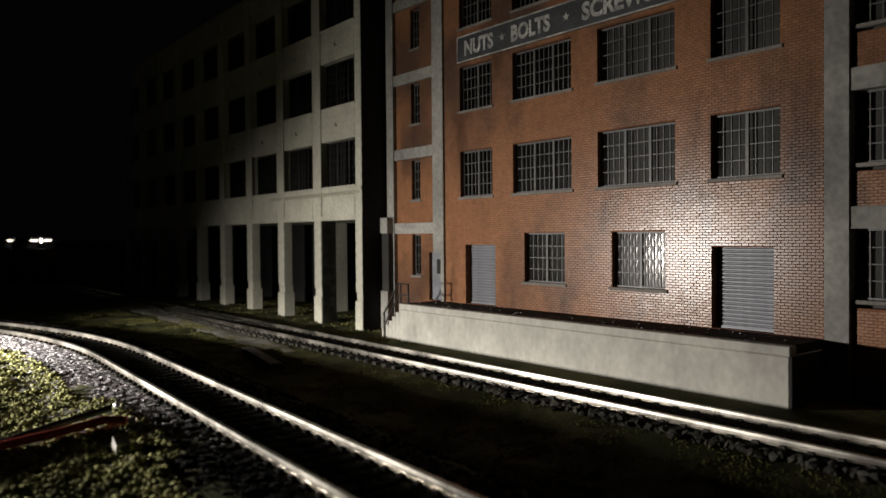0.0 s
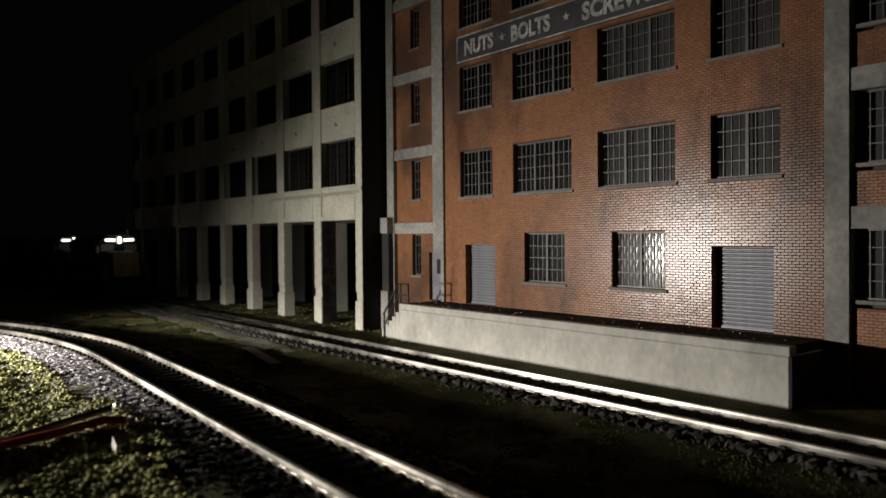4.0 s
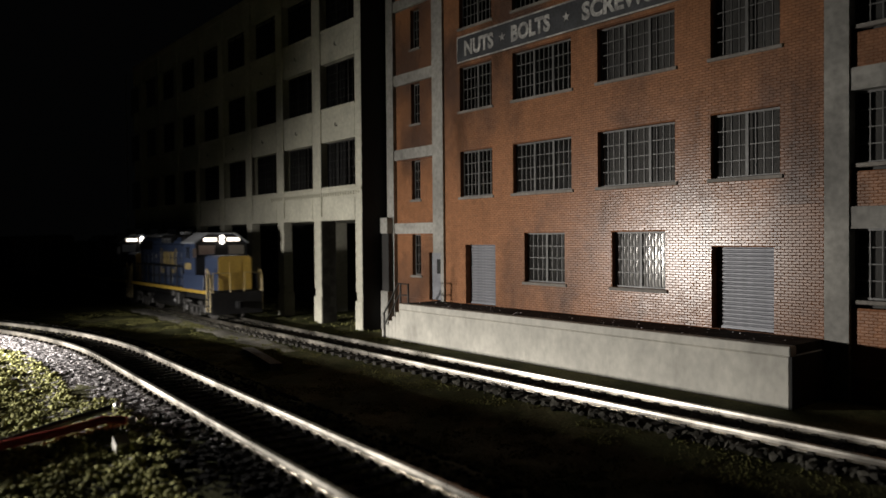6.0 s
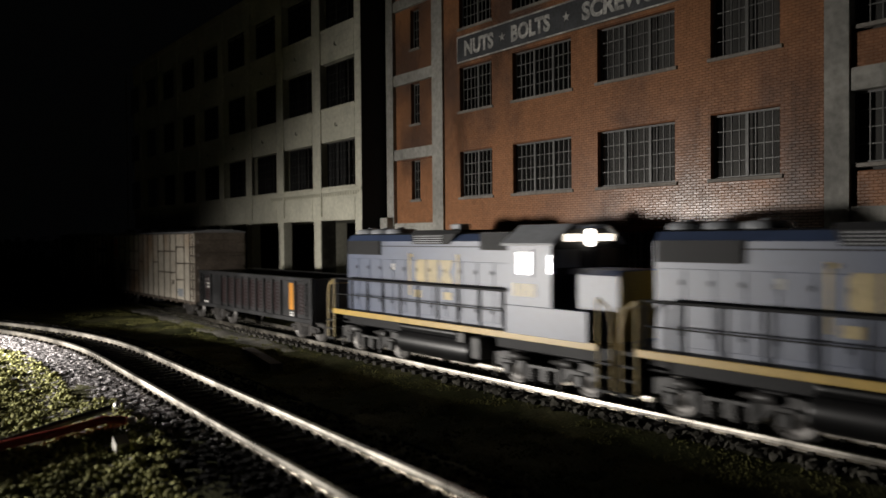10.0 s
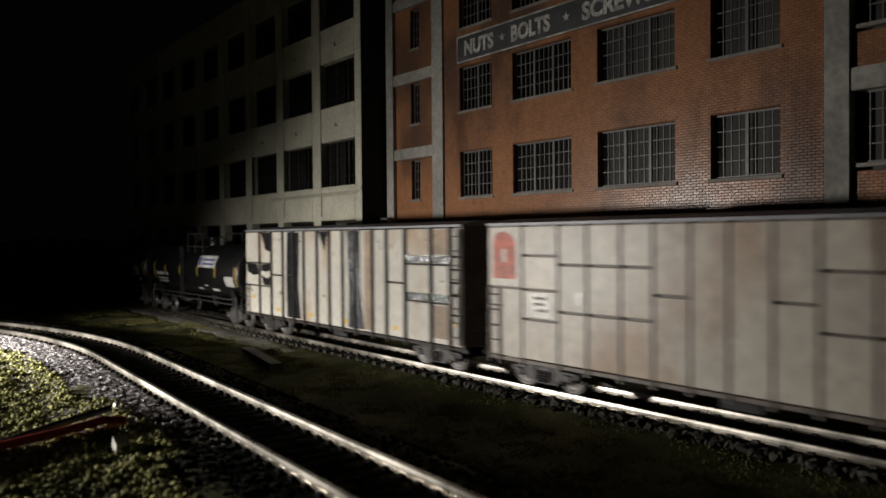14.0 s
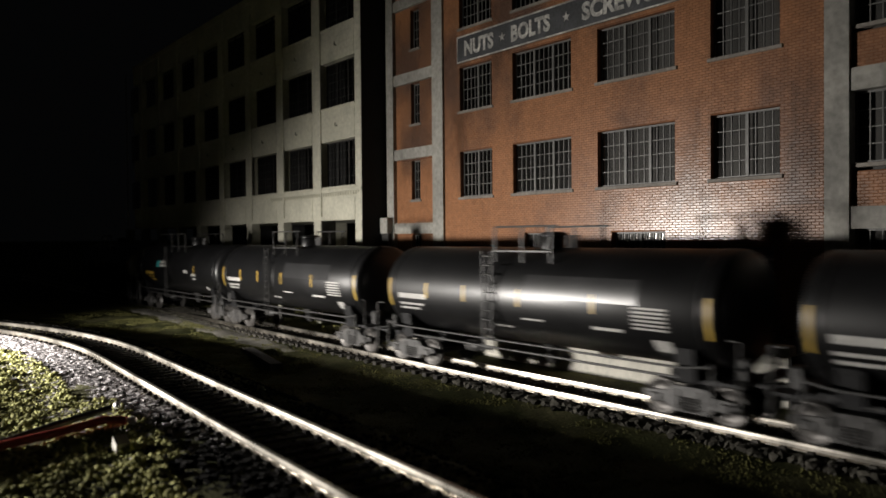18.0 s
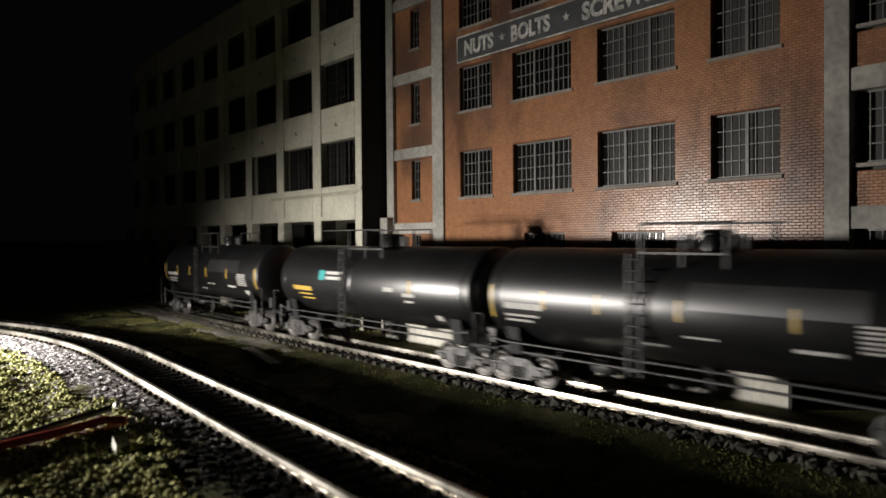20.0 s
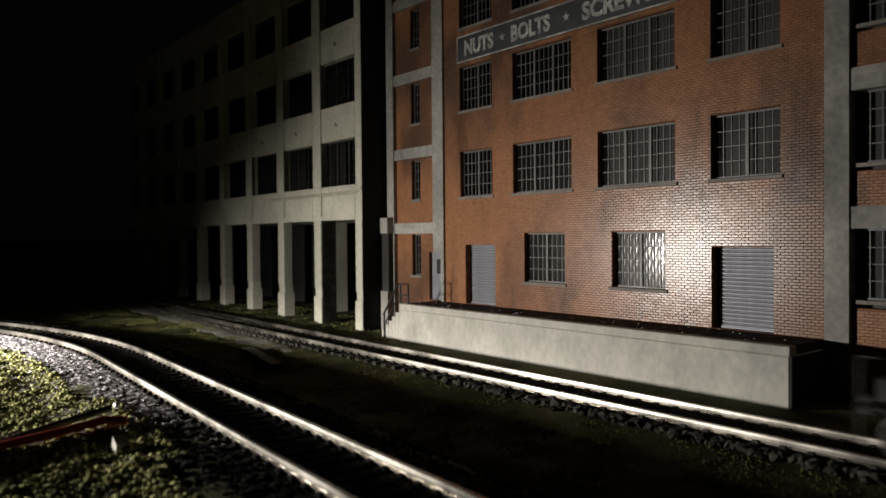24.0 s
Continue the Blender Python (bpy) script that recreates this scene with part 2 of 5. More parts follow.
def ground_top(gx, gy):
    z = ground_z(gx, gy)
    d = np.abs(near_side(gx, gy))
    quiet = np.clip((d - 1.2) / 1.0, 0, 1) * np.clip((np.abs(gy - TRACK_Y) - 1.5) / 1.0, 0, 1) * np.where(gx > -31, np.clip((17.4 - gy) / 0.6, 0.1, 1), 1)
    return z + quiet * (0.10 * lumps(gx, gy, 0.5, 1.0) + 0.05 * lumps(gx, gy, 2.1, 5.0)) + 0.012 * lumps(gx, gy, 6, 9.0)


def build_ground():
    def steps(a, b, fine0, fine1, fine, far):
        mid = list(np.arange(fine0, fine1, fine))
        left = [fine0 - (fine0 - a) * (i / far) ** 2.2 for i in range(far, 0, -1)]
        right = [fine1 + (b - fine1) * (i / far) ** 2.2 for i in range(0, far + 1)]
        return np.array(left + mid + right)
    xs, ys = steps(-2600, 2600, -48, -4, 0.19, 16), steps(-2600, 2600, 1.0, 22.0, 0.19, 16)
    gx, gy = np.meshgrid(xs, ys)
    z = ground_top(gx, gy)
    n, m = len(ys), len(xs)
    i, j = np.meshgrid(np.arange(n - 1), np.arange(m - 1), indexing="ij")
    f = np.stack([i * m + j, i * m + j + 1, (i + 1) * m + j + 1, (i + 1) * m + j], -1).reshape(-1, 4)
    ob = big_mesh("ground", np.stack([gx, gy, z], -1).reshape(-1, 3), f, DIRT, smooth=True)
    return tagged(ob, "dark earth and turf scenery of the railway layout", "ground", kind="structure")


build_ground()


def build_path():
    """A worn gravel strip between the turf and the siding."""
    u, v = np.meshgrid(np.linspace(0, 1, 90), np.linspace(-1, 1, 17))
    x = -27.5 - 22 * u
    mid, half = 14.35 + 0.35 * u, (0.75 - 0.1 * u) * np.clip(u * 6 + 0.12, 0, 1) ** 0.5
    y = mid + v * (half + 0.3 * lumps(x, np.sign(v) * 5, 0.8, 2.0))
    z = ground_top(x, y) + 0.035 * (1 - np.abs(v) ** 4) - 0.02
    n, m = x.shape
    i, j = np.meshgrid(np.arange(n - 1), np.arange(m - 1), indexing="ij")
    f = np.stack([i * m + j, (i + 1) * m + j, (i + 1) * m + j + 1, i * m + j + 1], -1).reshape(-1, 4)
    tagged(big_mesh("path", np.stack([x, y, z], -1).reshape(-1, 3), f, GRAVEL, smooth=True), "worn grey gravel strip beside the siding", "path", kind="structure")


build_path()


# ---- tracks ----
RAIL_SECTION = [(-0.075, -0.18), (0.075, -0.18), (0.075, -0.165), (0.03, -0.145), (0.03, -0.09), (0.054, -0.075), (0.048, -0.014), (0.036, 0.0), (-0.036, 0.0), (-0.048, -0.014), (-0.054, -0.075), (-0.03, -0.09), (-0.03, -0.145), (-0.075, -0.165)]


def sweep_rail(points, side, z):
    g, n = G(), len(RAIL_SECTION)
    v = []
    for x, y, a in points:
        nx, ny = -math.sin(a), math.cos(a)
        v += [(x + nx * (side + u), y + ny * (side + u), z + w) for u, w in RAIL_SECTION]
    f = [(i * n + k, i * n + (k + 1) % n, (i + 1) * n + (k + 1) % n, (i + 1) * n + k) for i in range(len(points) - 1) for k in range(n)]
    return g.add(v, f)


def build_tracks():
    tie = G().box(-0.115, 0.115, -1.3, 1.3, -0.16, 0, 0.02)
    for y in (-0.735, 0.735):
        for e in (-1, 1):
            tie.prism([(-0.09, 0.0), (-0.06, 0.05), (0.06, 0.05), (0.09, 0.0)], y + e * 0.13 - 0.05, y + e * 0.13 + 0.05)
    tie = tie.mesh("tie", TIE)
    near = thing("railway_track", "curved main line track with shiny nickel rails on ballast", "track", kind="structure")
    for side in (-0.735, 0.735):
        part("rail", sweep_rail(NEAR[::2], side, NEAR_Z), RAIL, near)
    for k in range(0, 560, 2):
        x, y, a = NEAR[k]
        if -46 < x < -4:
            ob = part("tie", tie, TIE, near, at=(x, y, NEAR_Z - 0.18))
            ob.rotation_euler[2] = a
    far = thing("siding_track", "straight siding with shiny rails sunk in dark cinders", "track", kind="structure")
    line = [(x, TRACK_Y, math.pi) for x in (160, 40, -8, -30, -60, -150, -280)]
    for side in (-0.735, 0.735):
        part("rail", sweep_rail(line, side, 0.0), RAIL, far)
    grey_tie = tie.copy()
    grey_tie.materials[0] = TIEGREY
    rest = G()
    for k in range(-450, 250):
        x = k * 0.6
        if -50 < x < -3:
            part("tie", grey_tie, TIEGREY, far, at=(x, TRACK_Y, -0.18))
        else:
            rest.box(x - 0.115, x + 0.115, TRACK_Y - 1.3, TRACK_Y + 1.3, -0.34, -0.18)
    tagged(part("ties", rest, TIE, far), kind="stuff")


build_tracks()


# ---- walls with openings ----
def wall_boxes(g, x0, x1, z0, z1, y0, y1, holes):
    """One connected wall slab with rectangular openings cut right through it."""
    xs = sorted({x0, x1, *[min(max(v, x0), x1) for h in holes for v in h[:2]]})
    zs = sorted({z0, z1, *[min(max(v, z0), z1) for h in holes for v in h[2:]]})
    nx, nz = len(xs) - 1, len(zs) - 1
    solid = [[not any(h[0] < (xs[i] + xs[i + 1]) / 2 < h[1] and h[2] < (zs[j] + zs[j + 1]) / 2 < h[3] for h in holes) for j in range(nz)] for i in range(nx)]
    ids, v, f = {}, [], []

    def vert(i, j, k):
        if (i, j, k) not in ids:
            ids[i, j, k] = len(v)
            v.append((xs[i], (y0, y1)[k], zs[j]))
        return ids[i, j, k]

    full = lambda i, j: 0 <= i < nx and 0 <= j < nz and solid[i][j]
    for i in range(nx):
        for j in range(nz):
            if not solid[i][j]:
                continue
            q = [(i, j), (i + 1, j), (i + 1, j + 1), (i, j + 1)]
            f.append([vert(*p, 0) for p in q])
            f.append([vert(*p, 1) for p in q[::-1]])
            for (p, r), out in (((q[0], q[1]), (i, j - 1)), ((q[1], q[2]), (i + 1, j)), ((q[2], q[3]), (i, j + 1)), ((q[3], q[0]), (i - 1, j))):
                if not full(*out):
                    f.append([vert(*p, 0), vert(*p, 1), vert(*r, 1), vert(*r, 0)])
    return g.add(v, f)


def lay_bricks(x0, x1, z0, z1, holes, length=0.225, course=0.088, joint=0.017, skip=None):
    """Rectangles (x0, x1, z0, z1) of a running bond clipped at the openings."""
    out = []
    row = 0
    z = z0
    while z + course <= z1 + 1e-6:
        a, b = z, z + course - joint
        cut = sorted((h[0], h[1]) for h in holes if h[2] < b and h[3] > a)
        spans, x = [], x0
        for c, d in cut:
            if c > x:
                spans.append((x, c))
            x = max(x, d)
        if x < x1:
            spans.append((x, x1))
        for s0, s1 in spans:
            k = math.floor((s0 - x0) / length) - 1
            while True:
                p = x0 + k * length + (length / 2 if row % 2 else 0)
                q = p + length - joint
                k += 1
                if p >= s1:
                    break
                p, q = max(p, s0), min(q, s1)
                if q - p > 0.04 and not (skip and skip[0] <= p and q <= skip[1] and skip[2] <= a and b <= skip[3]):
                    out.append((p, q, a, b))
        z += course
        row += 1
    return out


def brick_mesh(name, rects, y, depth, material, parent):
    rng = np.random.default_rng(3)
    v, f = [], []
    for p, q, a, b in rects:
        o, e = len(v), 0.006
        d = depth * (0.75 + 0.5 * rng.random())
        t = (rng.random(4) - 0.5) * 0.0016
        v += [(p, y, a), (q, y, a), (q, y, b), (p, y, b), (p + e, y - d + t[0], a + e), (q - e, y - d + t[1], a + e), (q - e, y - d + t[2], b - e), (p + e, y - d + t[3], b - e)]
        f += [(o + 4, o + 5, o + 6, o + 7), (o, o + 1, o + 5, o + 4), (o + 1, o + 2, o + 6, o + 5), (o + 2, o + 3, o + 7, o + 6), (o + 3, o, o + 4, o + 7)]
    return tagged(big_mesh(name, v, f, material, parent), kind="stuff")


PANE = glass("window_glass", (0.36, 0.35, 0.335), 0.8, 0.13)
PANES = {}


def build_window(parent, x0, x1, z0, z1, sections, cols, rows, y, recess=0.19, sill=True, glazed=True, frame_mat=None):
    """A steel sash in an opening of the wall whose face is at y: frame, mullions, muntins, panes and sill."""
    frame_mat = frame_mat or MUNTIN
    w = part("window", G().box(x0, x0 + 0.06, y + recess, y + recess + 0.07, z0, z1).box(x1 - 0.06, x1, y + recess, y + recess + 0.07, z0, z1)
             .box(x0 + 0.06, x1 - 0.06, y + recess, y + recess + 0.07, z0, z0 + 0.06).box(x0 + 0.06, x1 - 0.06, y + recess, y + recess + 0.07, z1 - 0.06, z1), frame_mat, parent)
    ix0, ix1, iz0, iz1 = x0 + 0.06, x1 - 0.06, z0 + 0.06, z1 - 0.06
    sw = (ix1 - ix0) / sections
    for k in range(1, sections):
        part("mullion", G().box(ix0 + k * sw - 0.05, ix0 + k * sw + 0.05, y + recess - 0.02, y + recess + 0.08, iz0, iz1), frame_mat, w)
    bars = G()
    pw, ph = sw / cols, (iz1 - iz0) / rows
    for s in range(sections):
        for c in range(1, cols):
            x = ix0 + s * sw + c * pw
            bars.box(x - 0.016, x + 0.016, y + recess + 0.004, y + recess + 0.06, iz0, iz1)
    for r in range(1, rows):
        z = iz0 + r * ph
        bars.box(ix0, ix1, y + recess + 0.008, y + recess + 0.05, z - 0.014, z + 0.014)
    part("muntins", bars, frame_mat, w)
    if sill:
        part("sill", G().box(x0 - 0.10, x1 + 0.10, y - 0.07, y + recess, z0 - 0.12, z0 - 0.003, 0.015), STONE_SILL, w)
    if glazed:
        key = (round(pw, 3), round(ph, 3))
        if key not in PANES:
            PANES[key] = G().box(0, pw - 0.02, 0, 0.012, 0, ph - 0.02).mesh("pane", PANE)
        for s in range(sections):
            for c in range(cols):
                for r in range(rows):
                    ob = part("pane", PANES[key], PANE, w, at=(ix0 + s * sw + c * pw + 0.01, y + recess + 0.03, iz0 + r * ph + 0.01))
                    ob.visible_shadow = False
    return w


def build_shutter(parent, x0, x1, z0, z1, y, recess):
    d = part("door", G().box(x0, x1, y + recess + 0.05, y + recess + 0.12, z0, z1), SHUTTER, parent, "ribbed grey roll-up shutter door")
    n = int((z1 - z0) / 0.125)
    slat = G().prism([(0.0, 0.0), (-0.03, 0.035), (-0.03, 0.08), (0.0, 0.115)], x0 + 0.03, x1 - 0.03, "x").mesh("slat", SHUTTER)
    for k in range(n):
        part("slat", slat, SHUTTER, d, at=(0, y + recess + 0.05, z0 + 0.02 + k * (z1 - z0 - 0.03) / n))
    part("bottom_bar", G().box(x0 + 0.03, x1 - 0.03, y + recess - 0.02, y + recess + 0.05, z0, z0 + 0.07), SHUTTER, d)
    return d


# ---- the brick factory ----
WIN_ROWS = [(6.15, 8.18), (10.0, 11.95), (13.7, 15.65)]
WIN_COLS = [(-25.75, -23.62, 2), (-22.35, -19.16, 3), (-17.89, -14.61, 3), (-13.29, -11.02, 2)]
GROUND_WINS = [(-21.72, -19.53, 2), (-17.25, -15.00, 2)]
DOORS = [(-25.43, -23.47, 1.37, 4.0), (-13.27, -11.21, 1.37, 3.97)]
TOP = 17.6


def build_factory():
    fac = thing("brick_factory", "four-storey orange brick factory with steel sash windows", "building", at=(0, 0, 0))
    holes = [(a, b, z0, z1) for a, b, s in WIN_COLS for z0, z1 in WIN_ROWS] + [(a, b, 2.5, 4.49) for a, b, s in GROUND_WINS] + DOORS
    x0, x1 = -26.86, -9.70
    wall = part("wall", wall_boxes(G(), x0, x1, -0.6, TOP, WALL_Y, WALL_Y + 0.4, holes), MORTAR, fac)
    near = (-11.15, -9.71, 1.37, 5.3)
    brick_mesh("bricks", lay_bricks(x0 + 0.01, x1 - 0.01, 1.372, TOP, holes, skip=near), WALL_Y, 0.0075, BRICK, wall)
    shared = {}
    for p, q, a, b in lay_bricks(x0 + 0.01, x1 - 0.01, 1.372, TOP, holes):
        if near[0] <= p and q <= near[1] and near[2] <= a and b <= near[3]:
            key = round(q - p, 3)
            if key not in shared:
                e, w, h = 0.006, q - p, b - a
                shared[key] = G().add([(0, 0, 0), (w, 0, 0), (w, 0, h), (0, 0, h), (e, -0.007, e), (w - e, -0.007, e), (w - e, -0.007, h - e), (e, -0.007, h - e)],
                                      [(4, 5, 6, 7), (0, 1, 5, 4), (1, 2, 6, 5), (2, 3, 7, 6), (3, 0, 4, 7), (3, 2, 1, 0)]).mesh("brick", BRICK)
            part("brick", shared[key], BRICK, wall, at=(p, WALL_Y, a))
    for a, b, s in WIN_COLS:
        for z0, z1 in WIN_ROWS:
            build_window(fac, a, b, z0, z1, s, 4, 4, WALL_Y)
    for a, b, s in GROUND_WINS:
        build_window(fac, a, b, 2.5, 4.49, s, 4, 4, WALL_Y)
    for a, b, z0, z1 in DOORS:
        build_shutter(fac, a, b, z0, z1, WALL_Y, 0.28)
    # the stair bay: concrete frame, brick infill set back
    frame = G()
    bands = [(4.53, 5.05), (8.2, 8.71), (11.9, 12.42), (15.6, 16.1)]
    frame.box(-31.40, -30.82, WALL_Y - 0.12, WALL_Y + 0.4, -0.6, TOP).box(-27.64, -26.86, WALL_Y - 0.12, WALL_Y + 0.4, 3.62, TOP).box(-27.08, -26.86, WALL_Y - 0.12, WALL_Y + 0.4, -0.6, 3.62)
    for a, b in bands:
        frame.box(-30.82, -27.64, WALL_Y - 0.07, WALL_Y + 0.4, a, b)
    part("stair_bay_frame", frame, CONCRETE, fac, "weathered concrete frame")
    win = (-29.56, -28.85)
    rows = [(2.5, 4.49), (6.2, 8.1), (9.9, 11.85), (13.55, 15.45)]
    pdoor = (-28.22, -27.08, 1.37, 3.62)
    levels = [-0.6] + [v for band in bands for v in band] + [TOP]
    for a, b in zip(levels[::2], levels[1::2]):
        bay_holes = [(*win, *r) for r in rows if a < r[0] < b] + ([pdoor] if a < 0 else [])
        bay = part("infill_panel", wall_boxes(G(), -30.82, -27.64, a, b, WALL_Y + 0.09, WALL_Y + 0.4, bay_holes), MORTAR, fac)
        brick_mesh("bricks", lay_bricks(-30.81, -27.65, max(a, 1.372), b, bay_holes), WALL_Y + 0.09, 0.0075, BRICK, bay)
    for a, b in rows:
        build_window(fac, *win, a, b, 1, 3, 4, WALL_Y + 0.09)
    d = part("door", G().box(pdoor[0], pdoor[1], WALL_Y + 0.26, WALL_Y + 0.34, 1.37, 3.61), SHUTTER, fac, "pale grey steel personnel door with a small window")
    part("door_window", G().box(-27.81, -27.41, WALL_Y + 0.235, WALL_Y + 0.262, 2.62, 3.30), ROOMSHADE, d)
    part("door_handle", G().box(-27.28, -27.21, WALL_Y + 0.19, WALL_Y + 0.262, 2.3, 2.42, 0.01), IRON, d)
    # the corner bay
    pil = G().box(-9.70, -9.03, WALL_Y - 0.10, WALL_Y + 0.4, -0.6, TOP)
    rx = (-9.03, -5.04)
    for a, b in ((4.5, 5.11), (8.3, 8.92), (12.1, 12.75)):
        pil.box(rx[0], rx[1], WALL_Y - 0.05, WALL_Y + 0.4, a, b)
    pil.box(rx[1], rx[1] + 0.9, WALL_Y - 0.10, WALL_Y + 0.4, -0.6, TOP)
    part("corner_bay_frame", pil, CONCRETE, fac, "weathered concrete frame")
    sp = [(-0.6, 2.30), (5.11, 6.09), (8.92, 9.90), (12.75, 13.5)]
    for a, b in sp:
        inf = part("spandrel", G().box(rx[0], rx[1], WALL_Y + 0.09, WALL_Y + 0.4, a, b), MORTAR, fac)
        brick_mesh("bricks", lay_bricks(rx[0] + 0.01, rx[1] - 0.01, max(a, 0.4), b, []), WALL_Y + 0.09, 0.0075, BRICK, inf)
    for a, b in ((2.53, 4.5), (6.31, 8.3), (10.12, 12.1)):
        build_window(fac, rx[0], rx[1], a, b, 4, 3, 4, WALL_Y + 0.12)
    part("backing", G().box(-31.03, -4.47, WALL_Y + 0.42, WALL_Y + 0.46, 1.2, TOP - 0.35), BACKING, fac, "plain grey board behind the windows")
    part("roof", G().box(-31.40, -4.30, WALL_Y + 0.4, WALL_Y + 9, TOP - 0.3, TOP - 0.05).box(-31.44, -4.30, WALL_Y - 0.2, WALL_Y + 0.45, TOP, TOP + 0.3), CONCRETE, fac)
    part("rear_wall", G().box(-31.40, -4.30, WALL_Y + 8.6, WALL_Y + 9, -0.6, TOP - 0.3), MORTAR, fac)
    part("end_wall", G().box(-4.30, -3.97, WALL_Y, WALL_Y + 9, -0.6, TOP - 0.05), MORTAR, fac)
    part("end_wall", G().box(-31.40, -31.07, WALL_Y + 0.4, WALL_Y + 8.6, -0.6, TOP - 0.3), MORTAR, fac)


def text_mesh(body, size, name, material, depth=0.02, wide=1.0):
    cu = bpy.data.curves.new(name, "FONT")
    cu.body, cu.size, cu.extrude, cu.align_x, cu.resolution_u, cu.offset = body, size, depth, "LEFT", 3, 0.04
    tmp = bpy.data.objects.new(name, cu)
    scene.collection.objects.link(tmp)
    me = bpy.data.meshes.new_from_object(tmp.evaluated_get(bpy.context.evaluated_depsgraph_get()))
    bpy.data.objects.remove(tmp)
    bpy.data.curves.remove(cu)
    me.transform(Matrix.Diagonal((wide * K, K, K, 1)))
    me.materials.clear()
    me.materials.append(material)
    me.name = name
    return me


def fit_text(body, x0, x1, z0, z1, y, name, material, parent, label=""):
    """Raised lettering whose letters fill x0..x1 and z0..z1 on a face at y that looks towards -y."""
    me = text_mesh(body, 1.0, name, material, 0.02)
    c = np.array([p.co[:] for p in me.vertices])
    lo, hi = c.min(0), c.max(0)
    sx, sz = (x1 - x0) * K / (hi[0] - lo[0]), (z1 - z0) * K / (hi[1] - lo[1])
    me.transform(Matrix(((sx, 0, 0, -lo[0] * sx), (0, 0, -1, 0), (0, sz, 0, -lo[1] * sz), (0, 0, 0, 1))))
    return part(name, me, material, parent, label, at=(x0, y, z0))


def star(g, x, z, r, y0, y1):
    o = [(x + (r if k % 2 == 0 else r * 0.42) * math.sin(k * math.pi / 5), z + (r if k % 2 == 0 else r * 0.42) * math.cos(k * math.pi / 5)) for k in range(10)]
    return g.prism(o, y0, y1)


def build_sign():
    s = thing("factory_sign", "long black board sign with faded white lettering on the wall", "sign")
    y = WALL_Y - 0.03
    part("board", G().box(-25.81, -9.99, y - 0.05, y, 12.13, 13.30), SIGNBLACK, s)
    b = G().box(-25.81, -9.99, y - 0.075, y - 0.052, 12.13, 12.19).box(-25.81, -9.99, y - 0.075, y - 0.052, 13.24, 13.30).box(-25.81, -25.76, y - 0.075, y - 0.052, 12.19, 13.24).box(-10.04, -9.99, y - 0.075, y - 0.052, 12.19, 13.24)
    part("border", b, SIGNWHITE, s, "thin white border")
    for word, a, c in (("NUTS", -25.29, -23.40), ("BOLTS", -22.32, -20.14), ("SCREWS", -18.53, -15.35)):
        fit_text(word, a, c, 12.38, 13.06, y - 0.052, "lettering", SIGNWHITE, s, "white block capitals")
    for x in (-22.86, -19.31):
        part("star", star(G(), x, 12.72, 0.2, y - 0.07, y - 0.051), SIGNWHITE, s)


def build_dock():
    d = thing("loading_dock", "pale weathered concrete loading dock along the factory", "dock", kind="structure")
    part("dock_body", G().box(-27.47, -9.65, DOCK_Y, WALL_Y - 0.15, -0.7, 1.10, 0.04), DOCKCON, d)
    part("dock_edge", G().box(-27.47, -9.62, DOCK_Y - 0.05, DOCK_Y + 0.32, 1.10, DOCK_Z, 0.025), DOCKCON, d)
    # added black sheet that paints the unlit dock end
    part("end_shade", G().box(-9.645, -9.60, DOCK_Y + 0.02, WALL_Y - 0.15, -0.7, 1.09), SHADEBLACK, d, "dock end painted black for its shade")
    part("dock_top", G().box(-27.47, -9.74, DOCK_Y + 0.32, WALL_Y - 0.13, 1.10, DOCK_Z - 0.01), DOCKTOP, d, "dark tarred dock surface")
    st = thing("dock_stairs", "small concrete stair beside the dock with a bent pipe railing", "stairs")
    for k in range(6):
        part("step", G().box(-27.47 - 0.28 * (k + 1), -27.47 - 0.28 * k, DOCK_Y + 0.15, DOCK_Y + 1.25, -0.7, DOCK_Z - 0.22 * (k + 1), 0.015), DOCKCON, st)
    for y, run in ((DOCK_Y + 0.1, -26.95),):
        rail = [(-28.95, y, 0.75), (-28.71, y, 1.0), (-27.72, y, 2.25), (run, y, 2.25), (run, y, DOCK_Z)]
        part("handrail", G().tube(rail, 0.045, 6), IRON, st)
        part("handrail", G().tube([(-28.79, y, 0.35), (-27.64, y, 1.75), (run, y, 1.75)], 0.035, 6), IRON, st)
        for x, z0, z1 in ((-28.87, -0.3, 0.8), (-27.55, DOCK_Z - 0.3, 2.25)):
            part("post", G().tube([(x, y, z0), (x, y, z1)], 0.045, 6), IRON, st)


build_factory()
build_sign()
build_dock()


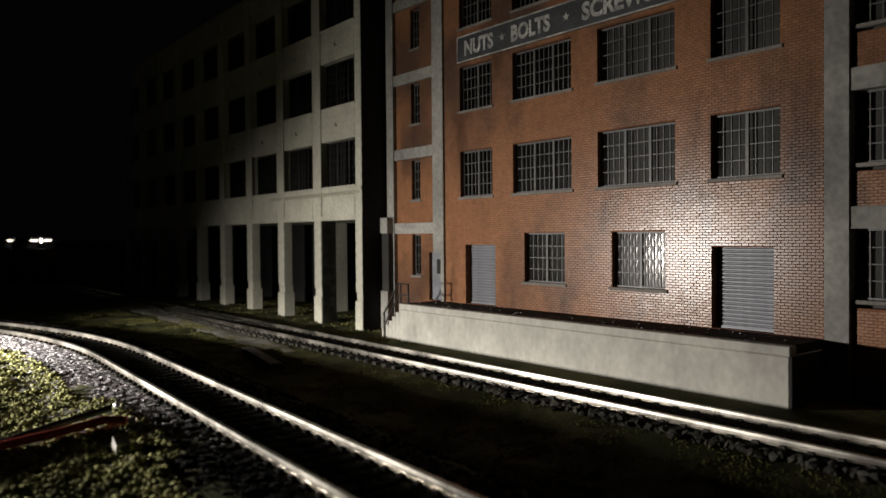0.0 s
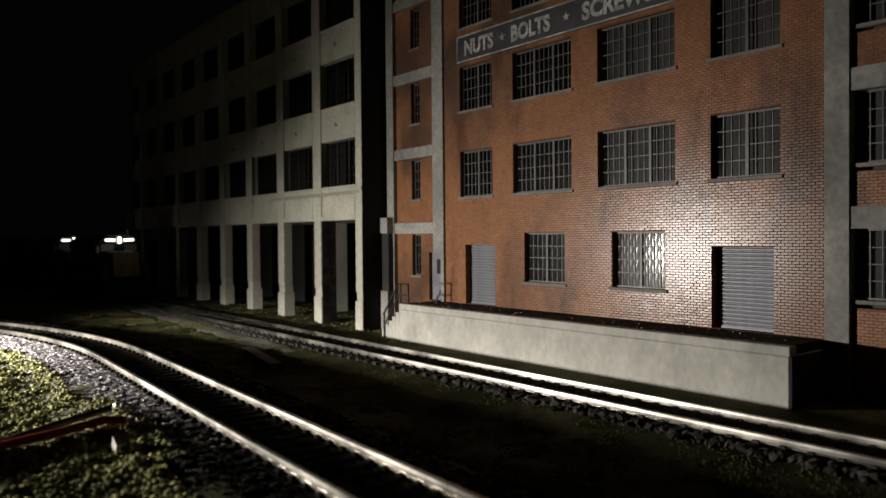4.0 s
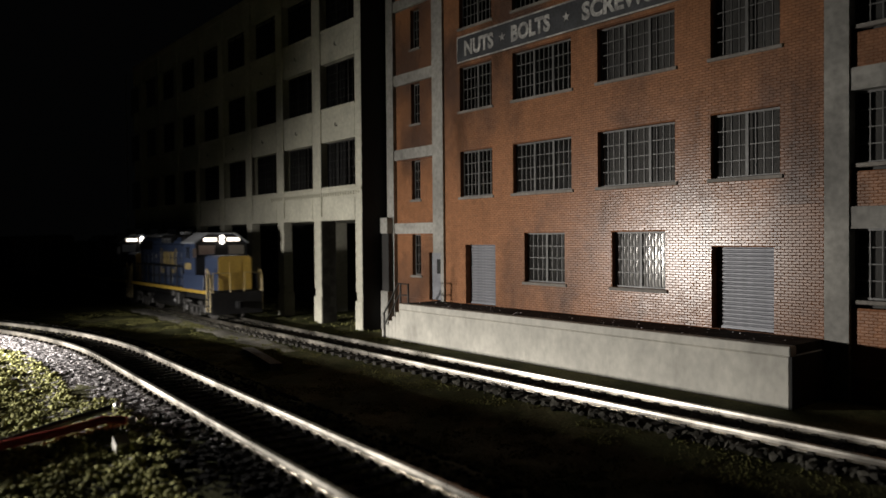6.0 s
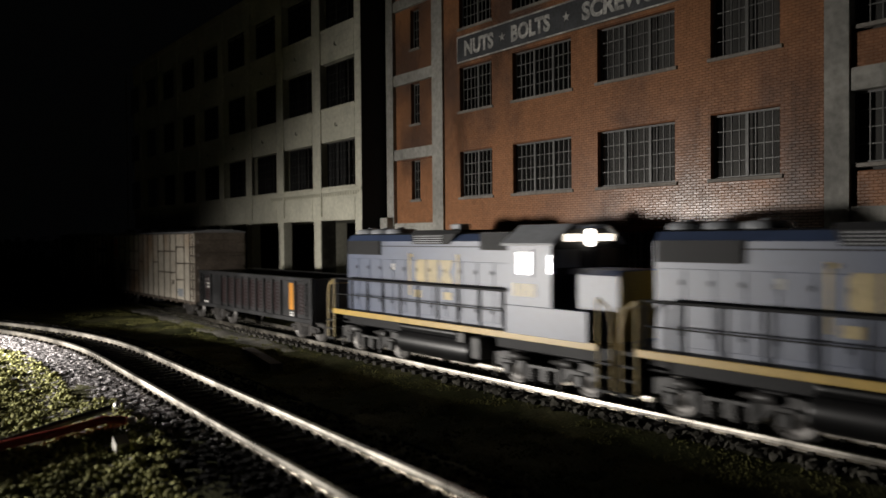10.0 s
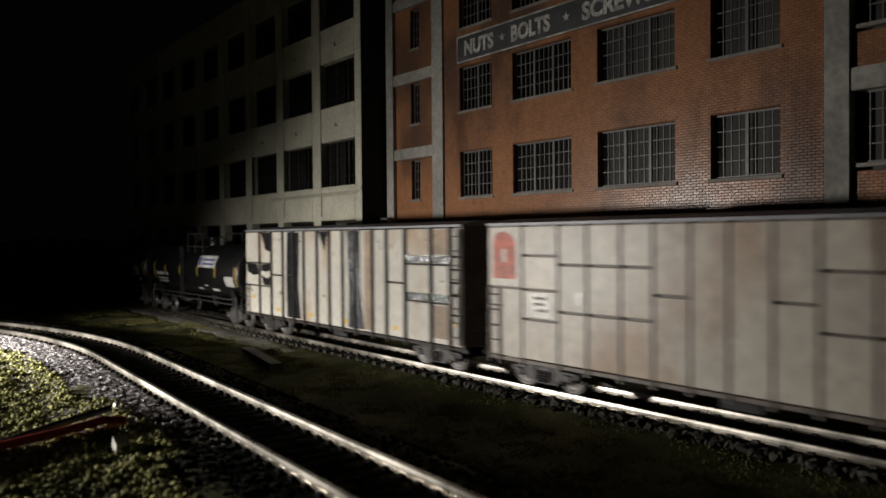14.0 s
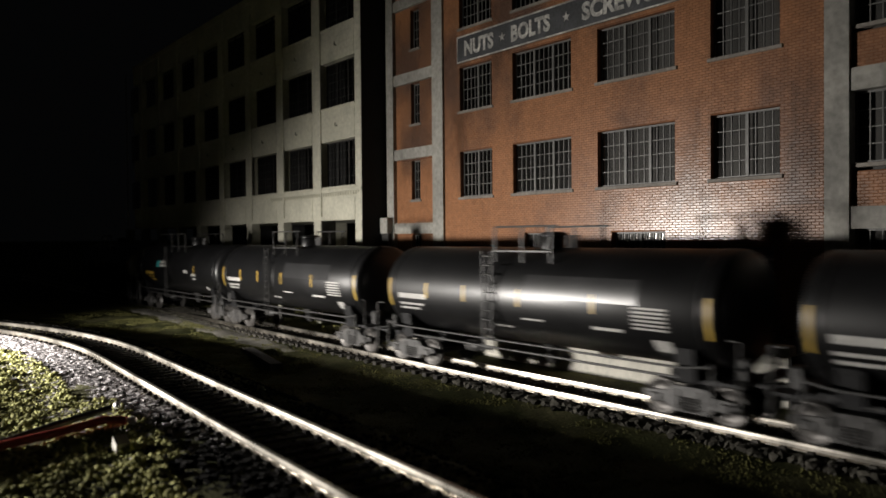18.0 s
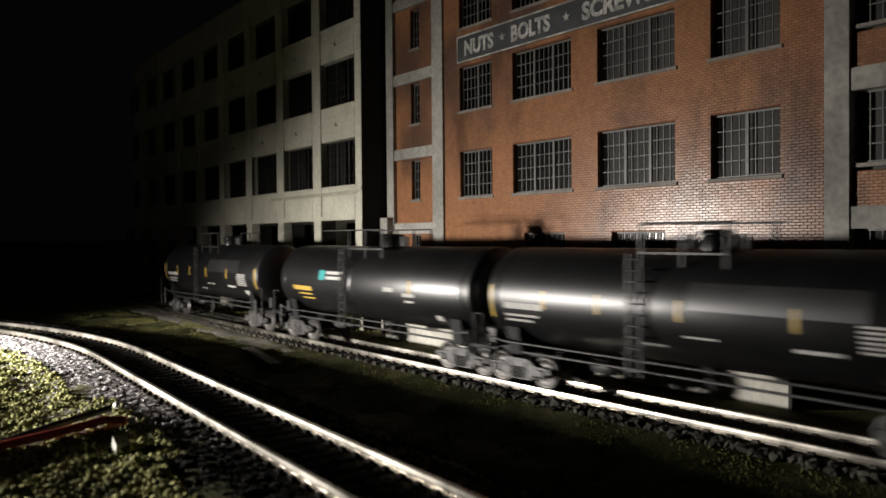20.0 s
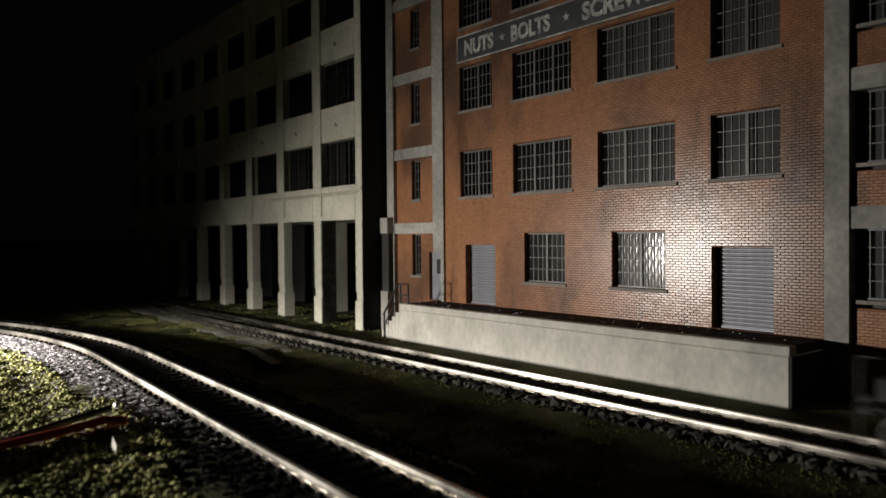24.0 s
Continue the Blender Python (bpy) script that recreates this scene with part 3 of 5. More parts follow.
# ---- the concrete building ----
def build_hall():
    h = thing("concrete_warehouse", "cream concrete warehouse on open ground-floor columns", "building")
    x0, x1, pitch = -71.74, -31.66, 4.388
    n = 9
    rows = [(7.07, 9.47), (11.27, 13.67), (15.47, 17.87)]
    top = 19.2
    holes = []
    for k in range(n):
        b = x1 - 0.56 - k * pitch
        holes += [(b - pitch + 0.957, b, *r) for r in rows] + [(b - pitch + 0.957, b, -1, 5.28)]
    part("facade", wall_boxes(G(), x0 + 2.9, x1, 5.28, top, HALL_Y, HALL_Y + 0.45, holes), HALLCON, h)
    for k in range(n + 1):
        b = x1 - k * pitch + (0.396 if k else 0)
        w = 0.957 if k else 0.56
        a = b - w
        if k:
            a, b = a + 0.14, b - 0.12
            w = b - a
        deep = 0.82 if k < 2 else 0.58
        c = part("column", G().box(a, b, HALL_Y, HALL_Y + deep, -0.6, 5.28, 0.03), HALLCON, h)
        part("base", G().box(a - 0.06, b + 0.06, HALL_Y - 0.07, HALL_Y + deep + 0.06, -0.6, 1.15, 0.03), HALLCON, c)
        if k:
            part("downpipe", G().tube([(b - w / 2 + 0.5, HALL_Y - 0.06, 5.5), (b - w / 2 + 0.5, HALL_Y - 0.06, top)], 0.06, 6), HALLCON, h)
        # added dark sheet that puts this column's side in shade
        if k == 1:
            part("dark_side", G().box(b + 0.062, b + 0.08, HALL_Y + 0.02, HALL_Y + 0.88, -0.6, 5.27), CINDER, c, "side face darkened for its shade")
        blk = G().box(-w / 2 - 0.025, w / 2 + 0.025, -0.03, 0.5, 0, 0.585, 0.015).mesh("block", HALLCON)
        for z in np.arange(1.6, 5.2, 0.62):
            part("block", blk, HALLCON, c, at=((a + b) / 2, HALL_Y, z))
        if k < 3:
            part("inner_column", G().box(a, b - 0.1, HALL_Y + 3.4, HALL_Y + 4.4, -0.6, 5.28, 0.03), HALLCON, h)
    part("cornice", G().box(x0 + 2.9, x1 + 0.06, HALL_Y - 0.08, HALL_Y, 6.78, 6.95, 0.02), HALLCON, h)
    den = G().box(-0.07, 0.07, -0.06, 0, 0, 0.2).mesh("dentil", HALLCON)
    for k in range(40):
        part("dentil", den, HALLCON, h, at=(x1 - 0.3 - k * 0.25, HALL_Y, 6.56))
    for k in range(n):
        b = x1 - 0.56 - k * pitch
        for z0, z1 in rows:
            build_window(h, b - pitch + 0.957, b, z0, z1, 3, 3, 5, HALL_Y + 0.18, sill=False, glazed=False, frame_mat=IRON)
    # boarded spandrels, sills, pier blocks and wall hooks of the lit bays
    tooth = G().box(-0.03, 0.12, -0.03, 0.1, 0, 0.30, 0.012).mesh("pier_block", HALLCON)
    for k in range(5):
        b = x1 - 0.56 - k * pitch
        a = b - pitch + 0.957
        part("frieze_panel", G().box(a + 0.05, b - 0.05, HALL_Y - 0.03, HALL_Y, 5.36, 6.44, 0.012), HALLCON, h)
        for z0, z1 in rows:
            part("sill", G().box(a - 0.04, b + 0.04, HALL_Y - 0.06, HALL_Y + 0.18, z0 - 0.10, z0 - 0.004, 0.015), HALLCON, h)
        for lo, hi in ((9.47, 11.27), (13.67, 15.47)):
            for j in range(4):
                z = lo + 0.10 + j * (hi - lo - 0.3) / 4
                part("spandrel_board", G().box(a + 0.03, b - 0.03, HALL_Y - 0.022, HALL_Y, z, z + (hi - lo - 0.3) / 4 - 0.02, 0.006), HALLCON, h)
            part("wall_hook", G().tube([((a + b) / 2, HALL_Y, lo + 0.75), ((a + b) / 2, HALL_Y - 0.14, lo + 0.75), ((a + b) / 2, HALL_Y - 0.14, lo + 0.9)], 0.03, 6), IRON, h)
        if k < 4:
            for j in range(21):
                part("pier_block", tooth, HALLCON, h, at=(a - 0.10, HALL_Y, 6.98 + j * 0.58))
    # the end wall and the board over it are coloured black as shade
    side = G().box(x1 - 0.4, x1, HALL_Y + 0.45, HALL_Y + 1.5, 5.28, top)
    part("end_wall", side.box(x1 - 0.4, x1, HALL_Y + 1.5, HALL_Y + 9, -0.6, top), SHADEBLACK, h)
    part("end_shade", G().box(x1 + 0.066, x1 + 0.09, HALL_Y - 0.02, HALL_Y + 9, -0.6, top - 0.01), SHADEBLACK, h, "building end painted black for its shade")
    quoin = G().box(-0.34, 0.058, -0.035, 0.25, 0, 0.30, 0.02).mesh("quoin", HALLCON)
    for k in range(21):
        part("quoin", quoin, HALLCON, h, at=(x1, HALL_Y, 5.75 + k * 0.62))
    part("ceiling_slab", G().box(x0 + 2.9, x1 - 0.4, HALL_Y + 0.45, HALL_Y + 9, 5.28, 5.6), HALLCON, h)
    # inner wall and added filler box, near black to paint the rooms' shade
    part("inner_wall", G().box(x0 + 2.9, x1 - 0.4, HALL_Y + 5.2, HALL_Y + 5.5, -0.6, 5.28), ROOMSHADE, h)
    part("shade_core", G().box(x0 + 3.6, x1 - 0.5, HALL_Y + 2.2, HALL_Y + 8.8, 5.7, top - 0.4), ROOMSHADE, h)
    part("roof", G().box(x0 + 2.9, x1 + 0.05, HALL_Y - 0.05, HALL_Y + 9, top, top + 0.4), HALLCON, h)
    c = thing("lean_to", "small pale concrete link block between the buildings", "annex")
    part("upper_block", G().box(-31.52, -30.9, WALL_Y - 0.5, WALL_Y - 0.13, 4.55, 5.35, 0.03), CONCRETE, c)
    part("lower_block", G().box(-31.52, -30.9, WALL_Y - 0.5, WALL_Y - 0.13, -0.6, 1.65, 0.03), CONCRETE, c)
    part("dark_panel", G().box(-31.5, -30.92, WALL_Y - 0.4, WALL_Y - 0.2, 1.65, 4.55), IRON, c)


build_hall()

# ---- small things on the ground ----
def build_small():
    p = thing("timber_beam", "grey weathered beam lying on the ground beside the siding", "beam")
    part("beam", G().prism([(-29.4, 12.85), (-29.2, 13.25), (-24.7, 12.35), (-24.9, 11.95)], -0.45, -0.17, "z"), OLDWOOD, p)
    w = thing("red_wire", "red insulated wire with bare soldered ends on the turf", "wire")
    red = mat("red_insulation", (0.35, 0.03, 0.015), 0.45, var=0.2)
    tin = mat("bright_solder", (0.92, 0.9, 0.87), 0.45, metal=0.7, var=0.1)
    part("insulation", G().tube([(-12.0, -1.5, 0.36), (-15.6, 1.2, 0.40), (-16.4, 2.27, 0.45), (-16.5, 3.26, 0.5), (-16.7, 4.2, 0.58), (-16.5, 4.6, 0.55)], 0.085, 10), red, w)
    part("bare_end", G().lathe([(-0.12, 0.02), (-0.09, 0.07), (0, 0.10), (0.09, 0.07), (0.12, 0.02)], (-16.45, 4.72, 0.53), "x", 12), tin, w)
    w2 = thing("black_wire", "short black wire with a bright soldered end beside the red wire", "wire")
    part("insulation", G().tube([(-13.5, -0.5, 0.36), (-16.6, 2.0, 0.40), (-17.4, 3.6, 0.5), (-17.65, 4.6, 0.6)], 0.075, 10), BLACKPAINT, w2)
    part("bare_end", G().lathe([(-0.11, 0.02), (-0.08, 0.06), (0, 0.09), (0.08, 0.06), (0.11, 0.02)], (-17.68, 4.75, 0.64), "x", 12), tin, w2)
    c = thing("pale_chip", "small pale plaster chip lying on the turf", "chip")
    part("chip", G().prism([(-15.2, 0.2), (-14.85, 0.2), (-14.8, 0.5), (-15.05, 0.62)], 3.95, 4.2), DOCKCON, c)


build_small()


# ---- loose ballast, cinders and turf ----
ICO_V = np.array([(0, 0, 1.0), *[(0.894 * math.cos(k * 1.2566), 0.894 * math.sin(k * 1.2566), 0.447) for k in range(5)], *[(0.894 * math.cos(k * 1.2566 + 0.628), 0.894 * math.sin(k * 1.2566 + 0.628), -0.447) for k in range(5)], (0, 0, -1.0)])
ICO_F = np.array([(0, 1 + k, 1 + (k + 1) % 5) for k in range(5)] + [(1 + k, 6 + k, 1 + (k + 1) % 5) for k in range(5)] + [(6 + k, 6 + (k + 1) % 5, 1 + (k + 1) % 5) for k in range(5)] + [(11, 6 + (k + 1) % 5, 6 + k) for k in range(5)])
BOX_V = np.array([(x, y, z) for z in (-0.7, 0.7) for y in (-0.8, 0.8) for x in (-1.0, 1.0)])
BOX_F = np.array([(0, 2, 3, 1), (4, 5, 7, 6), (0, 1, 5, 4), (2, 6, 7, 3), (0, 4, 6, 2), (1, 3, 7, 5)])


def scatter(name, xyz, radius, template_v, template_f, material, rng, jitter=0.35, flat=0.8, parent=None, smooth=False):
    n, m = len(xyz), len(template_v)
    v = np.repeat(template_v[None], n, 0) * (1 + jitter * (rng.random((n, m, 1)) * 2 - 1)) + jitter * 0.35 * (rng.random((n, m, 3)) - 0.5)
    a = rng.random(n) * 6.283
    c, s_ = np.cos(a)[:, None], np.sin(a)[:, None]
    x, y = v[..., 0] * c - v[..., 1] * s_, v[..., 0] * s_ + v[..., 1] * c
    v = np.stack([x, y, v[..., 2] * flat], -1) * radius[:, None, None] + xyz[:, None, :]
    f = template_f[None] + (np.arange(n) * m)[:, None, None]
    return tagged(big_mesh(name, v.reshape(-1, 3), f.reshape(-1, template_f.shape[1]), material, parent, smooth), kind="stuff")


def build_scatter():
    rng = np.random.default_rng(11)
    # ballast along the near track: pale stones on the outer shoulder, near-black ones between the rails and further
    # along the shoulder that paint in shade
    for name, n, lo, hi, x1, m, label in (("ballast_stones", 34000, 1.0, 3.4, -13.5, BALLAST, "loose grey crushed stone ballast beside the curved track"), ("dark_ballast", 22000, -2.6, 1.0, -4, SHADEBALLAST, "fine ballast packed between the curved rails, darkened as rail shade"), ("soot_stones", 30000, 1.0, 4.4, -4, SHADEBALLAST, "stones on the outer shoulder of the curve, darkened as shade")):
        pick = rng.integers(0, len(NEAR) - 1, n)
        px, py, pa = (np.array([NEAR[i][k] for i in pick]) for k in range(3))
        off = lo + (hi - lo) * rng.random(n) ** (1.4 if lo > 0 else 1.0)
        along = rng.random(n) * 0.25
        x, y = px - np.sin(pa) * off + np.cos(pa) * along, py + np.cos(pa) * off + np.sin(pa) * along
        # pale stones give way to the shade-coloured ones as x grows
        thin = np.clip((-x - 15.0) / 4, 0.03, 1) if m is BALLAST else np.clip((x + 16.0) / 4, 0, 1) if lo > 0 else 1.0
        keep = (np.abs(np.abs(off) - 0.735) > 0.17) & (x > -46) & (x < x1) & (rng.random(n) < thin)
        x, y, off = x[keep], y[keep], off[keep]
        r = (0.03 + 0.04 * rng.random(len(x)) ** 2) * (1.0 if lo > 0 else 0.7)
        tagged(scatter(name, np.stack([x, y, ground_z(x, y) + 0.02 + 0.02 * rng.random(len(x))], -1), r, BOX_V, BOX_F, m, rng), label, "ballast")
    # cinders along the siding
    n = 16000
    x, off = -48 + 45 * rng.random(n), rng.normal(0, 0.85, n)
    keep = (np.abs(np.abs(off) - 0.735) > 0.22) & (np.abs(off) < 1.3)
    x, off = x[keep], off[keep]
    y = TRACK_Y + off
    r = 0.02 + 0.03 * rng.random(len(x))
    z = ground_z(x, y) + np.where(np.abs(off) < 0.7, 0.12, 0.07)
    tagged(scatter("cinders", np.stack([x, y, z], -1), r, BOX_V, BOX_F, CINDER, rng), "dark cinders packed round the siding rails", "cinders")
    # dark coarse clumps on the near shoulder of the siding
    n = 900
    x = -19 + 15 * rng.random(n) ** 0.8
    y = TRACK_Y - 1.12 - np.abs(rng.normal(0, 0.16, n))
    r = 0.04 + 0.10 * rng.random(n) ** 2
    tagged(scatter("weed_clumps", np.stack([x, y, ground_z(x, y) + r * 0.45], -1), r, ICO_V, ICO_F, CINDER, rng, 0.5), "dark weedy clumps on the shoulder of the siding", "weeds")
    # grit swept along the dock
    n = 110
    x, y = -27.2 + 17.2 * rng.random(n), DOCK_Y + 0.4 + 1.6 * rng.random(n) ** 2
    r = 0.01 + 0.025 * rng.random(n) ** 3
    tagged(scatter("dock_grit", np.stack([x, y, np.full(n, DOCK_Z - 0.005)], -1), r, BOX_V, BOX_F, BALLAST, rng), "pale grit scattered over the dock surface", "grit")
    # ground foam turf
    xs, ys, rs = [], [], []
    for x0, x1, y0, y1, n, size in ((-36, -6, 1.0, 6.5, 90000, 0.42), (-44, -5, 8.5, 14.8, 70000, 0.2), (-50, -22, 7.5, 13.6, 60000, 0.25), (-50, -30, 18.0, 23.3, 4000, 0.35), (-31, -26, 18.1, 19.4, 900, 0.4)):
        x, y = x0 + (x1 - x0) * rng.random(n), y0 + (y1 - y0) * rng.random(n)
        d = near_side(x, y)
        patch = lumps(x, y, 0.45, 3.0) + 0.6 * lumps(x, y, 1.3, 7.0)
        keep = ((d > np.where((x > -19.5) & (x < -13.5), 1.75, 2.3)) | (d < -3.0)) & (patch > (-0.6 if size == 0.42 else 0.0) + 0.5 * (rng.random(n) - 0.5))
        xs.append(x[keep]), ys.append(y[keep]), rs.append((0.04 + 0.13 * rng.random(n) ** 2)[keep] * size)
    for name, pick, m, label in (("turf", slice(0, 1), TURF, "yellow-green ground foam turf in uneven clumps"), ("fine_turf", slice(1, 9), FINETURF, "short dark green ground foam between the tracks")):
        x, y, r = np.concatenate(xs[pick]), np.concatenate(ys[pick]), np.concatenate(rs[pick])
        mound = 0.0 if name != "turf" else 0.16 * np.clip(lumps(x, y, 2.2, 4.0) + 0.5 * lumps(x, y, 5.0, 8.0), 0, 1) * rng.random(len(x)) ** 0.4
        tagged(scatter(name, np.stack([x, y, ground_z(x, y) + r * 0.4 + mound], -1), r, ICO_V, ICO_F, m, rng, 0.45, 0.85, smooth=True), label, "turf")


build_scatter()

# ---- the train ----
# way of the train in full-size metres at every whole second
DIST = [-88.86, -83.07, -76.71, -68.90, -60.03, -50.43, -40.36, -30.16, -20.05, -9.75, 0.00, 9.66, 19.44, 29.34, 39.29, 49.28, 59.33, 69.31, 79.29, 89.30, 99.27, 109.24, 119.17, 128.95, 138.95]
SHORT = 0.82  # the models are shorter than their prototypes
BLUE = mat("dull_blue_grey_paint", (0.034, 0.057, 0.125), 0.48, ior=1.63, var=0.12, s1=0.5, s2=5, bump=0.03, spec=1.0, wear=0.03)
ROOFGREY = mat("pale_roof_paint", (0.36, 0.375, 0.40), 0.5, var=0.15, s1=0.7, s2=6, bump=0.1)
YELLOW = mat("yellow_paint", (0.55, 0.36, 0.06), 0.43, var=0.15, spec=1.0, wear=0.03, bump=0.05)
GOLD = mat("weathered_yellow_paint", (0.48, 0.37, 0.16), 0.43, var=0.2, s1=1.5, s2=9, spec=1.0, wear=0.03, bump=0.05)
CHASSIS = mat("chassis_black", (0.018, 0.018, 0.019), 0.55, var=0.3, spec=0.25)
TRUCK = mat("truck_grey", (0.055, 0.053, 0.051), 0.45, var=0.35, s1=2, s2=10)
DARKSTEEL = mat("dark_steel_paint", (0.045, 0.044, 0.043), 0.5, var=0.3, s1=2, s2=10)
TYRE = mat("wheel_steel", (0.09, 0.085, 0.08), 0.45, metal=0.6, var=0.25)
CABGLASS = mat("cab_glass", (0.42, 0.43, 0.44), 0.30, metal=1.0, var=0.05, bump=0)
LIT = glow("lit_lens", (1.0, 0.92, 0.8), 6.0)
LITNUM = glow("lit_number_board", (1.0, 0.88, 0.72), 2.6)
WHITEPAINT = mat("white_lettering", (0.62, 0.61, 0.58), 0.6, var=0.25)
BLUEPAINT = mat("blue_lettering", (0.06, 0.09, 0.30), 0.6, var=0.2)
TEAL = mat("teal_lettering", (0.05, 0.42, 0.42), 0.6, var=0.2)
REDPAINT = mat("faded_red_paint", (0.55, 0.14, 0.09), 0.55, var=0.3, s1=2)
ORANGE = mat("orange_paint", (0.62, 0.26, 0.03), 0.5, var=0.2)
TANKBLACK = mat("tank_black", (0.007, 0.007, 0.0075), 0.37, spec=0.75, var=0.2, s1=0.5, s2=3, bump=0.02, wear=0.04)
TANKPATCH = mat("repainted_grey_black", (0.026, 0.026, 0.027), 0.38, spec=0.9, var=0.15, bump=0, wear=0.03)
GONPAINT = mat("gondola_black", (0.022, 0.022, 0.023), 0.40, spec=0.9, var=0.3, s1=0.8, s2=5, bump=0.1)
BARESTEEL = mat("bare_bright_metal", (0.20, 0.196, 0.185), 0.45, metal=0.6, var=0.15, s1=2.5, s2=7, bump=0.25)
RUSTRED = mat("dark_oxide_red", (0.03, 0.012, 0.012), 0.6, var=0.3)
BOXPALE = mat("stained_cream_panel", (0.44, 0.40, 0.335), 0.42, var=0.22, s1=0.32, s2=5, bump=0.1, col2=(0.31, 0.20, 0.115), stretch=(1, 1, 0.7), low=0.33, high=0.52, randomness=0.12)
BOXWHITE = mat("chipped_white_panel", (0.46, 0.44, 0.39), 0.45, spec=0.3, var=0.2, s1=0.55, s2=6, bump=0.2, col2=(0.40, 0.30, 0.21), stretch=(1, 1, 0.5), low=0.33, high=0.45, randomness=0.06)
DARKTRUCK = mat("dark_truck", (0.022, 0.019, 0.017), 0.55, var=0.35, s1=2, s2=10)
DARKPOST = mat("dark_side_post", (0.03, 0.026, 0.023), 0.6, var=0.3, s1=1, s2=8, spec=0.25)
SEAM = mat("panel_post", (0.125, 0.10, 0.08), 0.5, var=0.3, s1=1, s2=8)
RUSTSTAIN = mat("brown_rust", (0.30, 0.22, 0.15), 0.6, var=0.3, s1=1.0, s2=6)
TARP = mat("crinkled_black_film", (0.02, 0.02, 0.021), 0.17, var=0.3, s1=3, s2=4.5, bump=1.0, wear=0.05, spec=1.0, relief=0.07)
CONSIST = []


def wheel_mesh(r):
    return G().lathe([(-0.07, 0.02), (-0.07, r * 0.3), (-0.04, r * 0.42), (-0.035, r * 0.78), (-0.07, r * 0.84), (-0.07, r), (0.05, r * 0.985), (0.055, r * 1.07), (0.075, r * 1.07), (0.075, r * 0.8), (0.03, r * 0.74), (0.03, r * 0.4), (0.07, r * 0.3), (0.07, 0.02)], (0, 0, 0), "y", 20).mesh("wheel", TYRE)


WHEEL = wheel_mesh(0.46)
LOCO_WHEEL = wheel_mesh(0.51)
AXLE = G().tube([(0, -0.68, 0), (0, 0.68, 0)], 0.08, 8).mesh("axle", CHASSIS)
SIDE_FRAME = (G().prism([(-1.25, 0.50), (-1.22, 0.62), (-0.62, 0.66), (-0.42, 0.82), (0.42, 0.82), (0.62, 0.66), (1.22, 0.62), (1.25, 0.50), (1.05, 0.42), (0.66, 0.40), (0.45, 0.22), (-0.45, 0.22), (-0.66, 0.40), (-1.05, 0.42)], -0.06, 0.06)
              .box(-0.34, -0.26, -0.10, 0.10, 0.30, 0.74, 0.02).box(0.26, 0.34, -0.10, 0.10, 0.30, 0.74, 0.02).box(-1.06, -0.78, -0.12, 0.06, 0.36, 0.58, 0.03).box(0.78, 1.06, -0.12, 0.06, 0.36, 0.58, 0.03)).mesh("side_frame", TRUCK)
LOCO_FRAME = (G().prism([(-1.95, 0.60), (-1.95, 0.92), (-1.55, 1.0), (-1.05, 0.98), (-0.55, 0.72), (0.55, 0.72), (1.05, 0.98), (1.55, 1.0), (1.95, 0.92), (1.95, 0.60), (1.75, 0.55), (1.6, 0.72), (1.12, 0.74), (0.8, 0.38), (0.5, 0.30), (-0.5, 0.30), (-0.8, 0.38), (-1.12, 0.74), (-1.6, 0.72), (-1.75, 0.55)], -0.07, 0.07)).mesh("side_frame", TRUCK)
JOURNAL = G().box(-0.17, 0.17, -0.12, 0.08, 0.36, 0.70, 0.04).prism([(-0.26, 0.70), (-0.2, 0.78), (0.2, 0.78), (0.26, 0.70)], -0.10, 0.08).mesh("journal_box", TRUCK)
BRAKE = G().lathe([(-0.34, 0.02), (-0.34, 0.10), (-0.30, 0.12), (0.10, 0.12), (0.14, 0.07), (0.42, 0.05), (0.42, 0.01)], (0, 0, 0), "x", 14).mesh("brake_cylinder", TRUCK)
SPRING = G()
for turn in range(5):
    SPRING.lathe([(0.28 + turn * 0.075, 0.07), (0.30 + turn * 0.075, 0.10), (0.33 + turn * 0.075, 0.10), (0.35 + turn * 0.075, 0.07)], (0, 0, 0), "z", 12)
SPRING = SPRING.mesh("spring", TRUCK)
DARK_FRAME, DARK_SPRING = SIDE_FRAME.copy(), SPRING.copy()
for dark_mesh in (DARK_FRAME, DARK_SPRING):
    dark_mesh.materials[0] = DARKTRUCK
HANGER = G().tube([(0, 0, 0.20), (0, 0, 0.95)], 0.035, 6).mesh("brake_hanger", TRUCK)
COUPLER = G().box(-0.5, 0.25, -0.12, 0.12, 0.75, 0.98, 0.03).prism([(0.2, -0.16), (0.55, -0.2), (0.6, -0.05), (0.42, 0.0), (0.55, 0.14), (0.3, 0.2), (0.2, 0.12)], 0.68, 1.03, "z").mesh("coupler", CHASSIS)


